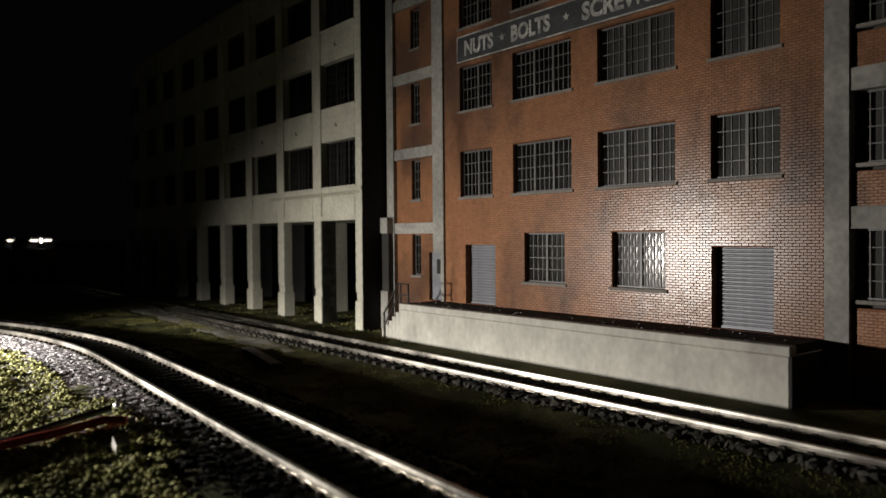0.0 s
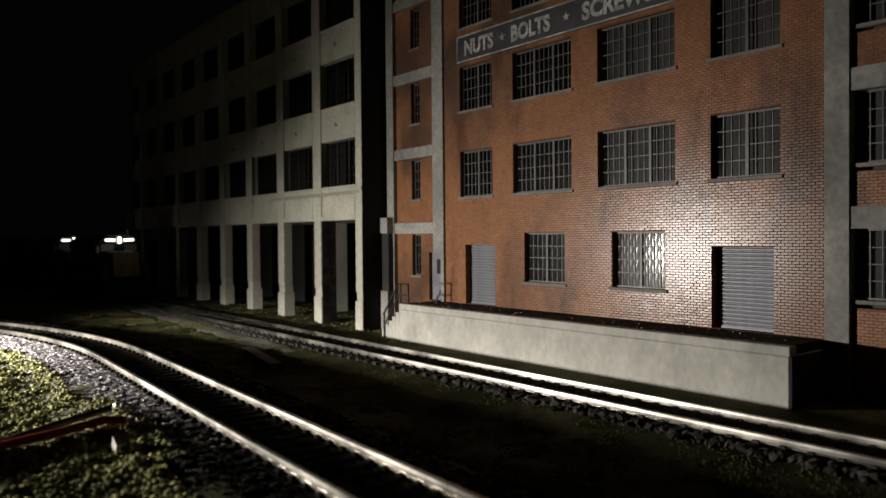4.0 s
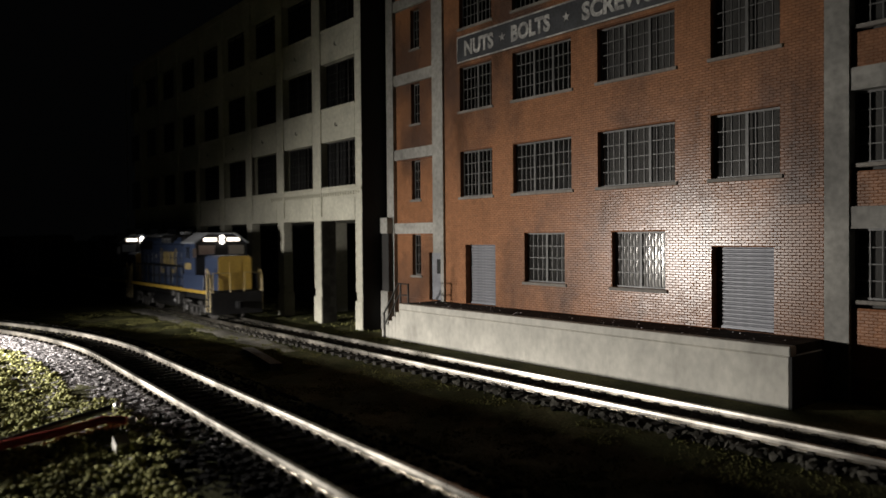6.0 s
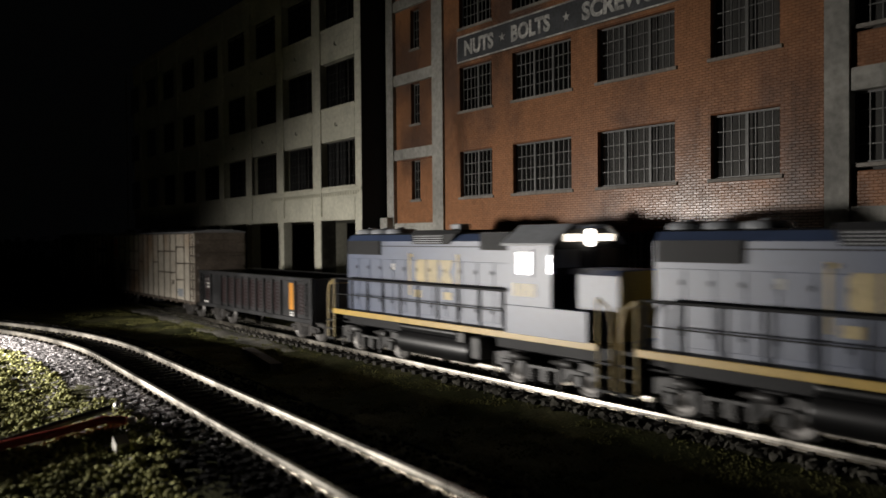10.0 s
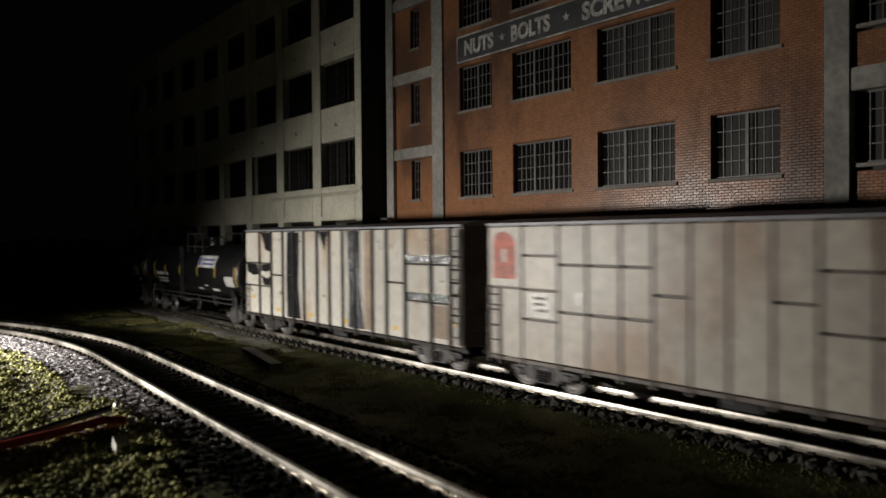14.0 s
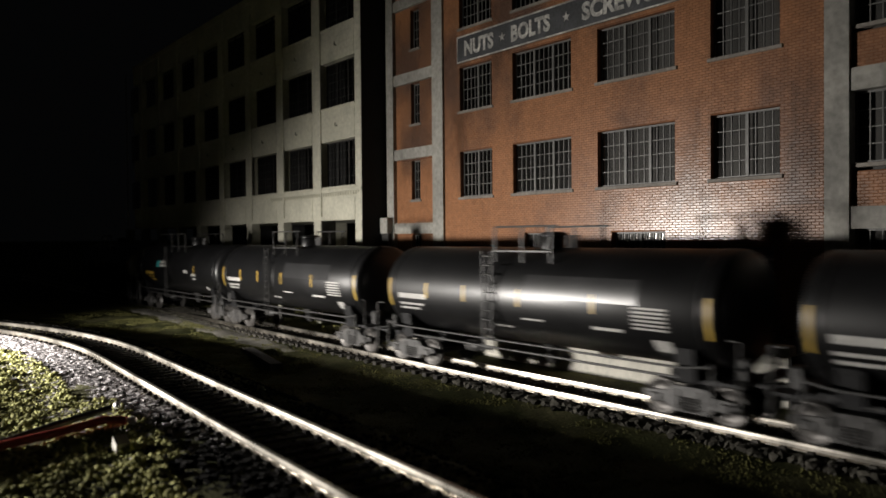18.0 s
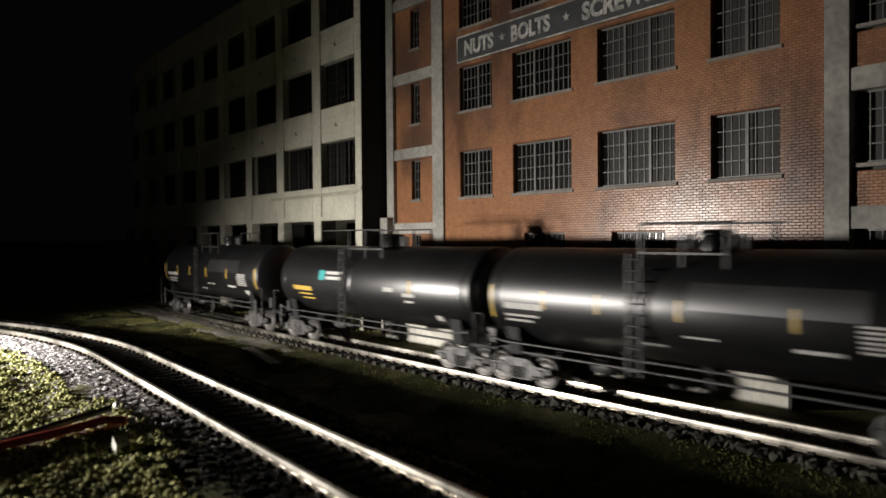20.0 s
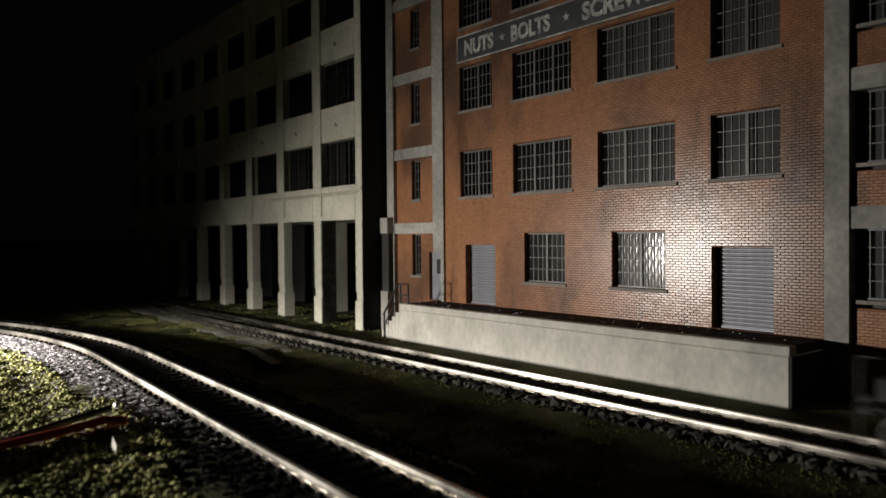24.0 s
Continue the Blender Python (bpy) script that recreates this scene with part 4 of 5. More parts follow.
def add_truck(car, u, loco=False, dark=False):
    t = part("truck", G().box(-0.3, 0.3, -0.95, 0.95, 0.42, 0.78, 0.04) if not loco else G().box(-1.9, 1.9, -0.5, 0.5, 0.5, 0.95, 0.05), CHASSIS, car, at=(u, 0, 0))
    t.scale = (1 / SHORT, 1, 1)
    side_frame = LOCO_FRAME if loco else DARK_FRAME if dark else SIDE_FRAME
    for y in (-1.0, 1.0):
        ob = part("side_frame", side_frame, TRUCK, t, at=(0, y * (1.12 if loco else 1.0), 0))
        ob.rotation_euler[2] = 0 if y < 0 else math.pi
        if loco:
            for a in (-1.37, 1.37):
                part("journal_box", JOURNAL, TRUCK, t, at=(a, y * 1.22, 0))
                ob = part("brake_cylinder", BRAKE, TRUCK, t, at=(a * 0.62, y * 1.3, 0.92))
                ob.rotation_euler[2] = 0 if a < 0 else math.pi
                part("brake_hanger", HANGER, TRUCK, t, at=(a * 1.42, y * 1.2, 0)), part("brake_hanger", HANGER, TRUCK, t, at=(a * 0.5, y * 1.26, 0))
        for a in ((-0.3, 0.3) if loco else (-0.16, 0.0, 0.16)):
            ob = part("spring", DARK_SPRING if dark else SPRING, TRUCK, t, at=(a, y * (1.27 if loco else 1.08), 0.0))
            ob.scale = (1, 1, 1) if loco else (0.7, 0.7, 0.9)
    for a in ((-1.37, 1.37) if loco else (-0.88, 0.88)):
        r = 0.51 if loco else 0.46
        part("axle", AXLE, CHASSIS, t, at=(a, 0, r))
        for y in (-0.77, 0.77):
            ob = part("wheel", LOCO_WHEEL if loco else WHEEL, TYRE, t, at=(a, y, r))
            ob.rotation_euler[2] = 0 if y < 0 else math.pi


def add_couplers(car, half):
    for e in (-1, 1):
        ob = part("coupler", COUPLER, CHASSIS, car, at=(e * half, 0, 0))
        ob.rotation_euler[2] = 0 if e > 0 else math.pi


def ladder(name, car, u0, u1, z0, z1, y, n, material, r=0.022):
    g = G().box(u0 - 0.025, u0 + 0.025, y - 0.03, y + 0.02, z0, z1).box(u1 - 0.025, u1 + 0.025, y - 0.03, y + 0.02, z0, z1)
    lad = part(name, g, material, car)
    rung = G().tube([(u0, 0, 0), (u1, 0, 0)], r, 6).mesh("rung", material)
    for k in range(n):
        part("rung", rung, material, lad, at=(0, y - 0.03, z0 + (k + 0.5) * (z1 - z0) / n))
    return lad


# -- locomotives --
def build_locomotive():
    t = thing("locomotive", "blue-grey road diesel locomotive with yellow stripe and lit headlights", "locomotive", group="locomotives of the train")
    part("underframe", G().box(-8.3, 8.3, -0.9, 0.9, 1.0, 1.45, 0.04), CHASSIS, t)
    part("walkway", G().box(-7.95, 7.95, -1.5, 1.5, 1.45, 1.60, 0.02), CHASSIS, t)
    for y in (-1.5, 1.5):
        part("sill_stripe", G().box(-7.95, 7.95, y - 0.03, y + 0.03, 1.44, 1.63, 0.01), YELLOW, t, "yellow painted sill stripe")
    for e in (-1, 1):
        end = 8.62 * e
        part("porch", G().box(min(7.95 * e, end), max(7.95 * e, end), -1.45, 1.45, 1.42, 1.52), CHASSIS, t)
        part("pilot", G().prism([(-1.4, 0.35), (1.4, 0.35), (1.4, 1.42), (-1.4, 1.42)], end - 0.1 * (e > 0), end + 0.1 * (e < 0), "x"), CHASSIS, t)
        for y in (-1, 1):
            for k, z in enumerate((0.42, 0.78, 1.12)):
                part("step", G().box(min(7.97 * e, 8.5 * e), max(7.97 * e, 8.5 * e), y * 1.2 - 0.3, y * 1.2 + 0.3, z, z + 0.06), CHASSIS, t)
            u = 8.5 * e
            part("end_handrail", G().tube([(u, y * 1.46, 0.5), (u, y * 1.46, 2.15), (u - 0.12 * e, y * 1.46, 2.55), (u - 0.55 * e, y * 1.46, 2.78)], 0.04, 6), GOLD, t, "yellow bent handrail")
            part("end_handrail", G().tube([(7.95 * e, y * 1.46, 0.5), (7.95 * e, y * 1.46, 2.75)], 0.04, 6), GOLD, t, "yellow upright handrail")
        part("end_railing", G().tube([(end, -1.35, 1.5), (end, -1.35, 2.55), (end, -0.4, 2.55), (end, -0.4, 1.5)], 0.035, 6), GOLD, t)
        part("end_railing", G().tube([(end, 1.35, 1.5), (end, 1.35, 2.55), (end, 0.4, 2.55), (end, 0.4, 1.5)], 0.035, 6), GOLD, t)
    part("fuel_tank", G().box(-3.05, 1.65, -0.85, 0.85, 0.45, 1.0, 0.05), CHASSIS, t)
    for y in (-0.98, 0.98):
        part("fuel_tank", G().lathe([(-3.1, 0.02), (-3.08, 0.30), (-3.0, 0.40), (-2.95, 0.42), (-2.9, 0.42), (1.5, 0.42), (1.55, 0.42), (1.6, 0.40), (1.68, 0.30), (1.7, 0.02)], (0, y, 0.78), "x", 28), TANKBLACK, t, "glossy black rounded fuel tank side")
        part("air_reservoir", G().lathe([(-2.9, 0.02), (-2.86, 0.11), (-2.75, 0.14), (-2.7, 0.14), (0.75, 0.14), (0.8, 0.14), (0.9, 0.11), (0.94, 0.02)], (0, y * 1.25, 1.29), "x", 16), TANKBLACK, t)
    part("brake_gear", G().box(1.0, 1.5, -1.4, -1.0, 1.05, 1.4, 0.04).box(1.75, 2.3, -1.35, -0.9, 0.6, 1.3, 0.05), TRUCK, t)
    add_truck(t, -5.3, True), add_truck(t, 5.3, True)
    add_couplers(t, 8.55)
    hood = part("long_hood", G().prism([(-0.9, 1.6), (-0.9, 4.22), (-0.72, 4.45), (0.72, 4.45), (0.9, 4.22), (0.9, 1.6)], -7.8, 4.0, "x"), BLUE, t)
    part("roof_strip", G().prism([(-0.70, 4.44), (-0.6, 4.50), (0.6, 4.50), (0.70, 4.44)], -7.75, 1.7, "x"), CHASSIS, hood, "black roof strip")
    for y in (-1, 1):
        d = G().box(-0.42, 0.42, -0.015, 0.015, 0, 1.85, 0.01).mesh("hood_door", BLUE)
        for k in range(12):
            part("hood_door", d, BLUE, hood, at=(-7.2 + k * 0.93, y * 0.91, 1.72))
        part("door_seam", G().box(-7.7, 3.9, y * 0.905 - 0.012, y * 0.905 + 0.012, 4.03, 4.06), CHASSIS, hood)
        for a, b, z0, z1, nm in ((-7.7, -4.95, 3.72, 4.24, "radiator_grille"), (1.8, 3.4, 3.95, 4.50, "filter_grille")):
            g = part(nm, G().box(a, b, y * 0.925 - 0.03, y * 0.925 + 0.03, z0, z1), CHASSIS, hood, "dark louvred grille")
            slat = G().box(a + 0.04, b - 0.04, -0.02, 0.02, 0, 0.03).mesh("slat", CHASSIS)
            for k in range(9):
                part("slat", slat, CHASSIS, g, at=(0, y * 0.975, z0 + 0.03 + k * (z1 - z0 - 0.06) / 9))
        v = part("side_vent", G().prism([(-2.6, 4.46), (-2.45, 4.12), (-0.1, 4.12), (0.35, 4.46)], y * 0.9 - 0.06, y * 0.9 + 0.06), CHASSIS, hood, "dark slanted vent")
        slat = G().box(-2.4, -0.5, -0.012, 0.012, 0, 0.025).mesh("slat", ROOFGREY)
        for k in range(4):
            part("slat", slat, ROOFGREY, v, at=(0, y * 0.972, 4.16 + k * 0.075))
        # the maker's mark is a plain yellow block with brackets
        for shape in ([(-2.2, 2.84), (-2.3, 2.95), (-2.3, 3.5), (-2.15, 3.6), (-1.62, 3.6), (-1.62, 2.84)], [(-1.52, 2.84), (-1.52, 3.6), (-0.82, 3.6), (-0.82, 2.84)], [(-0.72, 2.84), (-0.5, 3.22), (-0.72, 3.6), (0.15, 3.6), (-0.08, 3.22), (0.15, 2.84)]):
            part("emblem", G().prism(shape, y * 0.935 - 0.006, y * 0.935 + 0.006), GOLD, hood, "faded yellow emblem block")
        grip = G().box(-0.02, 0.02, -0.02, 0.02, -0.06, 0.06).mesh("door_grip", CHASSIS)
        for k in range(12):
            for z in (2.05, 3.25):
                part("door_grip", grip, CHASSIS, hood, at=(-6.88 + k * 0.93, y * 0.94, z))
        for u in (-2.75, 0.45):
            part("emblem_bracket", G().box(u - 0.06, u + 0.06, y * 0.935 - 0.006, y * 0.935 + 0.006, 2.35, 3.8).box(u - 0.06, u + 0.16 * (1 if u < 0 else -1) + 0.06, y * 0.935 - 0.006, y * 0.935 + 0.006, 3.68, 3.78), GOLD, hood)
        for u in (-2.2, -0.2):
            part("emblem_mark", G().box(u - 0.25, u + 0.25, y * 0.935 - 0.006, y * 0.935 + 0.006, 2.3, 2.55), GOLD, hood)
        part("data_plate", G().box(-4.05, -3.85, y * 0.935 - 0.006, y * 0.935 + 0.006, 3.2, 3.42), WHITEPAINT, hood)
        posts = part("side_handrail", G().tube([(-7.7, y * 1.46, 2.8), (3.9, y * 1.46, 2.8)], 0.045, 6), CHASSIS, t)
        part("mid_rail", G().tube([(-7.7, y * 1.46, 2.2), (3.9, y * 1.46, 2.2)], 0.022, 6), CHASSIS, posts)
        post = G().tube([(0, 0, 1.5), (0, 0, 2.8)], 0.045, 6).mesh("post", CHASSIS)
        for k in range(10):
            part("post", post, CHASSIS, posts, at=(-7.6 + k * 1.26, y * 1.46, 0))
    for u in (-7.3, -6.1, -4.9):
        fan = part("roof_fan", G().lathe([(4.48, 0.62), (4.62, 0.62), (4.68, 0.5), (4.68, 0.02)], (u, 0, 0), "z", 20), ROOFGREY, hood, "round radiator fan on the roof")
        part("fan_hub", G().lathe([(4.68, 0.16), (4.74, 0.14), (4.74, 0.02)], (u, 0, 0), "z", 12), ROOFGREY, fan)
    part("brake_hatch", G().prism([(-0.85, 4.44), (-0.8, 4.60), (0.8, 4.60), (0.85, 4.44)], -2.7, 0.4, "x"), CHASSIS, hood)
    part("exhaust_stack", G().box(-1.0, -0.4, -0.25, 0.25, 4.6, 4.80, 0.03), ROOFGREY, hood)
    cab = part("cab", G().prism([(-1.5, 1.6), (-1.5, 4.12), (-0.75, 4.64), (0.75, 4.64), (1.5, 4.12), (1.5, 1.6)], 4.0, 6.05, "x"), BLUE, t)
    part("cab_roof", G().prism([(-1.56, 4.10), (-1.56, 4.17), (-0.78, 4.70), (0.78, 4.70), (1.56, 4.17), (1.56, 4.10), (0.76, 4.64), (-0.76, 4.64)], 3.75, 6.18, "x"), ROOFGREY, cab, "pale grey cab roof")
    part("cab_front", G().prism([(-1.44, 2.4), (-1.44, 4.08), (-0.75, 4.58), (0.75, 4.58), (1.44, 4.08), (1.44, 2.4)], 6.05, 6.09, "x"), CHASSIS, cab, "black cab front")
    for y in (-1, 1):
        part("cab_window", G().box(4.46, 5.16, y * 1.505 - 0.012, y * 1.505 + 0.012, 3.30, 3.92), CABGLASS, cab, "side window that mirrors the light")
        o, i = y * 1.51 - 0.025, y * 1.51 + 0.025
        fr = G().box(4.38, 4.46, o, i, 3.22, 4.0).box(5.16, 5.24, o, i, 3.22, 4.0).box(4.46, 5.16, o, i, 3.22, 3.30).box(4.46, 5.16, o, i, 3.92, 4.0)
        part("window_frame", fr, BLUE, cab)
        part("mullion", G().box(4.78, 4.84, y * 1.525 - 0.012, y * 1.525 + 0.012, 3.30, 3.92), BLUE, cab)
        for k in range(4):
            part("number_bar", G().box(4.25 + k * 0.29, 4.47 + k * 0.29, y * 1.51 - 0.012, y * 1.51 + 0.012, 2.68, 3.04), GOLD, cab, "faded yellow number bar")
        part("sub_base", G().box(3.9, 7.6, y * 1.5 - 0.04, y * 1.5 + 0.04, 1.6, 2.42, 0.015), BLUE, cab)
        part("front_window", G().box(6.088, 6.10, y * 0.85 - 0.45, y * 0.85 + 0.45, 3.5, 4.0), CABGLASS, cab)
        nb = part("number_board", G().box(6.09, 6.2, y * 0.66 - 0.36, y * 0.66 + 0.36, 4.22, 4.42, 0.02), LITNUM, cab, "lit white number board")
    for z in (4.14, 4.39):
        part("headlight", G().lathe([(6.09, 0.02), (6.09, 0.12), (6.24, 0.12), (6.26, 0.09), (6.26, 0.01)], (0, 0, z + 0.05), "x", 16), LIT, cab, "round lit headlight")
    nose = part("nose", G().prism([(-0.95, 1.6), (-0.95, 3.32), (-0.8, 3.46), (0.8, 3.46), (0.95, 3.32), (0.95, 1.6)], 6.09, 8.25, "x"), BLUE, t)
    part("nose_front", G().prism([(-0.93, 1.62), (-0.93, 3.30), (-0.78, 3.43), (0.78, 3.43), (0.93, 3.30), (0.93, 1.62)], 8.25, 8.29, "x"), YELLOW, nose, "yellow painted nose end")
    part("nose_door", G().box(8.29, 8.31, -0.35, 0.35, 1.7, 3.2, 0.005), YELLOW, nose)
    part("mirror", G().box(6.12, 6.2, -1.66, -1.46, 3.35, 3.85), CABGLASS, cab)
    return t


# -- gondola --
def build_gondola():
    half = 7.45
    t = thing("gondola_car", "glossy black steel gondola car with ribbed sides and oval vents", "freight car")
    part("floor", G().box(-half, half, -1.45, 1.45, 0.98, 1.1), GONPAINT, t)
    ribs = [-7.36, -5.63, -4.03, -3.03, -1.97, -0.97, 0.0, 0.97, 1.97, 3.03, 4.03, 5.63, 7.36]
    rib = G().prism([(-0.09, -0.10), (-0.06, 0.03), (0.06, 0.03), (0.09, -0.10)], 0.9, 2.58, "z").mesh("rib", GONPAINT)
    oval = G().lathe([(-0.03, 0.055), (-0.03, 0.085), (0.0, 0.095), (0.0, 0.05)], (0, 0, 0), "y", 16)
    oval.v = [(x * 4.2, y, z) for x, y, z in oval.v]
    oval = oval.mesh("oval_vent", RUSTRED)
    for y in (-1, 1):
        part("top_chord", G().box(-half - 0.03, half + 0.03, y * 1.5 - 0.09, y * 1.5 + 0.06, 2.55, 2.72, 0.02), GONPAINT, t)
        part("side_sill", G().box(-half, half, y * 1.5 - 0.07, y * 1.5 + 0.05, 0.84, 1.02, 0.02), GONPAINT, t)
        for x in ribs:
            ob = part("rib", rib, GONPAINT, t, at=(x, y * 1.47, 0))
            ob.rotation_euler[2] = 0 if y < 0 else math.pi
        for k, (a, b) in enumerate(zip(ribs, ribs[1:])):
            p = part("side_panel", G().box(a + 0.05, b - 0.05, y * 1.46 - 0.02, y * 1.46 + 0.02, 1.0, 2.57), GONPAINT, t)
            if k in (1, 10):
                continue
            c = (a + b) / 2 + (0.35 if k == 0 else -0.35 if k == 11 else 0)
            for j in range(8):
                part("oval_vent", oval, RUSTRED, p, at=(c, y * 1.485, 1.27 + j * 0.152))
        part("colour_panel", G().box(4.9, 5.5, y * 1.485 - 0.006, y * 1.485 + 0.006, 1.32, 2.45), ORANGE, t, "orange painted side panel")
        for k, (a, b, z0, z1) in enumerate(((4.95, 5.5, 1.05, 1.12), (4.95, 5.4, 1.16, 1.22), (-6.9, -6.2, 1.05, 1.13), (-6.6, -5.9, 2.2, 2.3), (-6.6, -6.0, 2.0, 2.1), (-6.6, -6.0, 1.8, 1.9))):
            part("lettering_bar", G().box(a, b, y * 1.485 - 0.006, y * 1.485 + 0.006, z0, z1), WHITEPAINT, t)
        ladder("ladder", t, -7.25, -6.85, 1.1, 2.5, y * 1.53, 5, GONPAINT)
        ladder("ladder", t, 6.85, 7.25, 1.1, 2.5, y * 1.53, 5, GONPAINT)
    for e in (-1, 1):
        part("end_wall", G().box(e * half - 0.05, e * half + 0.05, -1.45, 1.45, 0.9, 2.68), GONPAINT, t)
    part("centre_sill", G().box(-half, half, -0.3, 0.3, 0.6, 0.98), CHASSIS, t)
    add_truck(t, -5.6, dark=True), add_truck(t, 5.6, dark=True), add_couplers(t, half + 0.2)
    return t


# -- box cars --
def build_box_car(name, label, half, seams, crossings, pale, posts, group=""):
    """seams: posts along the side; crossings: panel number -> heights of its horizontal joints."""
    t = thing(name, label, "freight car", group=group)
    z0, z1 = 0.95, 4.70
    part("core", G().prism([(-1.40, z0), (-1.40, z1), (-0.6, z1 + 0.12), (0.6, z1 + 0.12), (1.40, z1), (1.40, z0)], -half + 0.02, half - 0.02, "x"), posts, t)
    part("roof", G().prism([(-1.52, z1 - 0.02), (-1.52, z1 + 0.05), (-0.6, z1 + 0.18), (0.6, z1 + 0.18), (1.52, z1 + 0.05), (1.52, z1 - 0.02)], -half - 0.03, half + 0.03, "x"), SHUTTER, t, "weathered grey roof")
    w = 1.5 if posts is DARKPOST else 0.9
    post = G().prism([(-0.055 * w, 0.0), (-0.04 * w, -0.08 * w), (0.04 * w, -0.08 * w), (0.055 * w, 0.0)], z0 - 0.06, z1 - 0.03, "z").box(-0.07, 0.07, -0.08, 0.04, z0 - 0.24, z0 - 0.06, 0.01).mesh("side_post", posts)
    for y in (-1, 1):
        for x in seams[1:-1]:
            ob = part("side_post", post, SEAM, t, at=(x, y * 1.44, 0))
            ob.rotation_euler[2] = 0 if y < 0 else math.pi
        for k, (a, b) in enumerate(zip(seams, seams[1:])):
            zs = [z0 - 0.05, *sorted(crossings.get(k, [])), z1 - 0.03]
            for c, d in zip(zs, zs[1:]):
                part("side_panel", G().box(a + 0.05, b - 0.05, y * 1.45 - 0.03, y * 1.45 + 0.03, c + 0.035, d - 0.035, 0.012), pale, t)
        part("side_sill", G().box(-half, half, y * 1.42 - 0.04, y * 1.42 + 0.04, z0 - 0.16, z0 - 0.05, 0.01), posts, t)
    for e in (-1, 1):
        part("end_wall", G().box(e * half - 0.04, e * half + 0.04, -1.44, 1.44, z0 - 0.05, z1), SEAM, t)
        for k in range(5):
            part("end_rib", G().box(e * half + (0.03 if e > 0 else -0.10), e * half + (0.10 if e > 0 else -0.03), -1.3, 1.3, 1.3 + k * 0.7, 1.5 + k * 0.7, 0.03), SEAM, t)
    part("underframe", G().box(-half + 0.2, half - 0.2, -0.35, 0.35, 0.55, 0.95), CHASSIS, t)
    part("cross_bearer", G().box(-2.0, 2.0, -1.2, 1.2, 0.72, 0.82).box(-0.6, 0.6, -1.1, -0.6, 0.5, 0.8), CHASSIS, t)
    add_truck(t, -half + 2.2, dark=True), add_truck(t, half - 2.2, dark=True), add_couplers(t, half + 0.25)
    return t


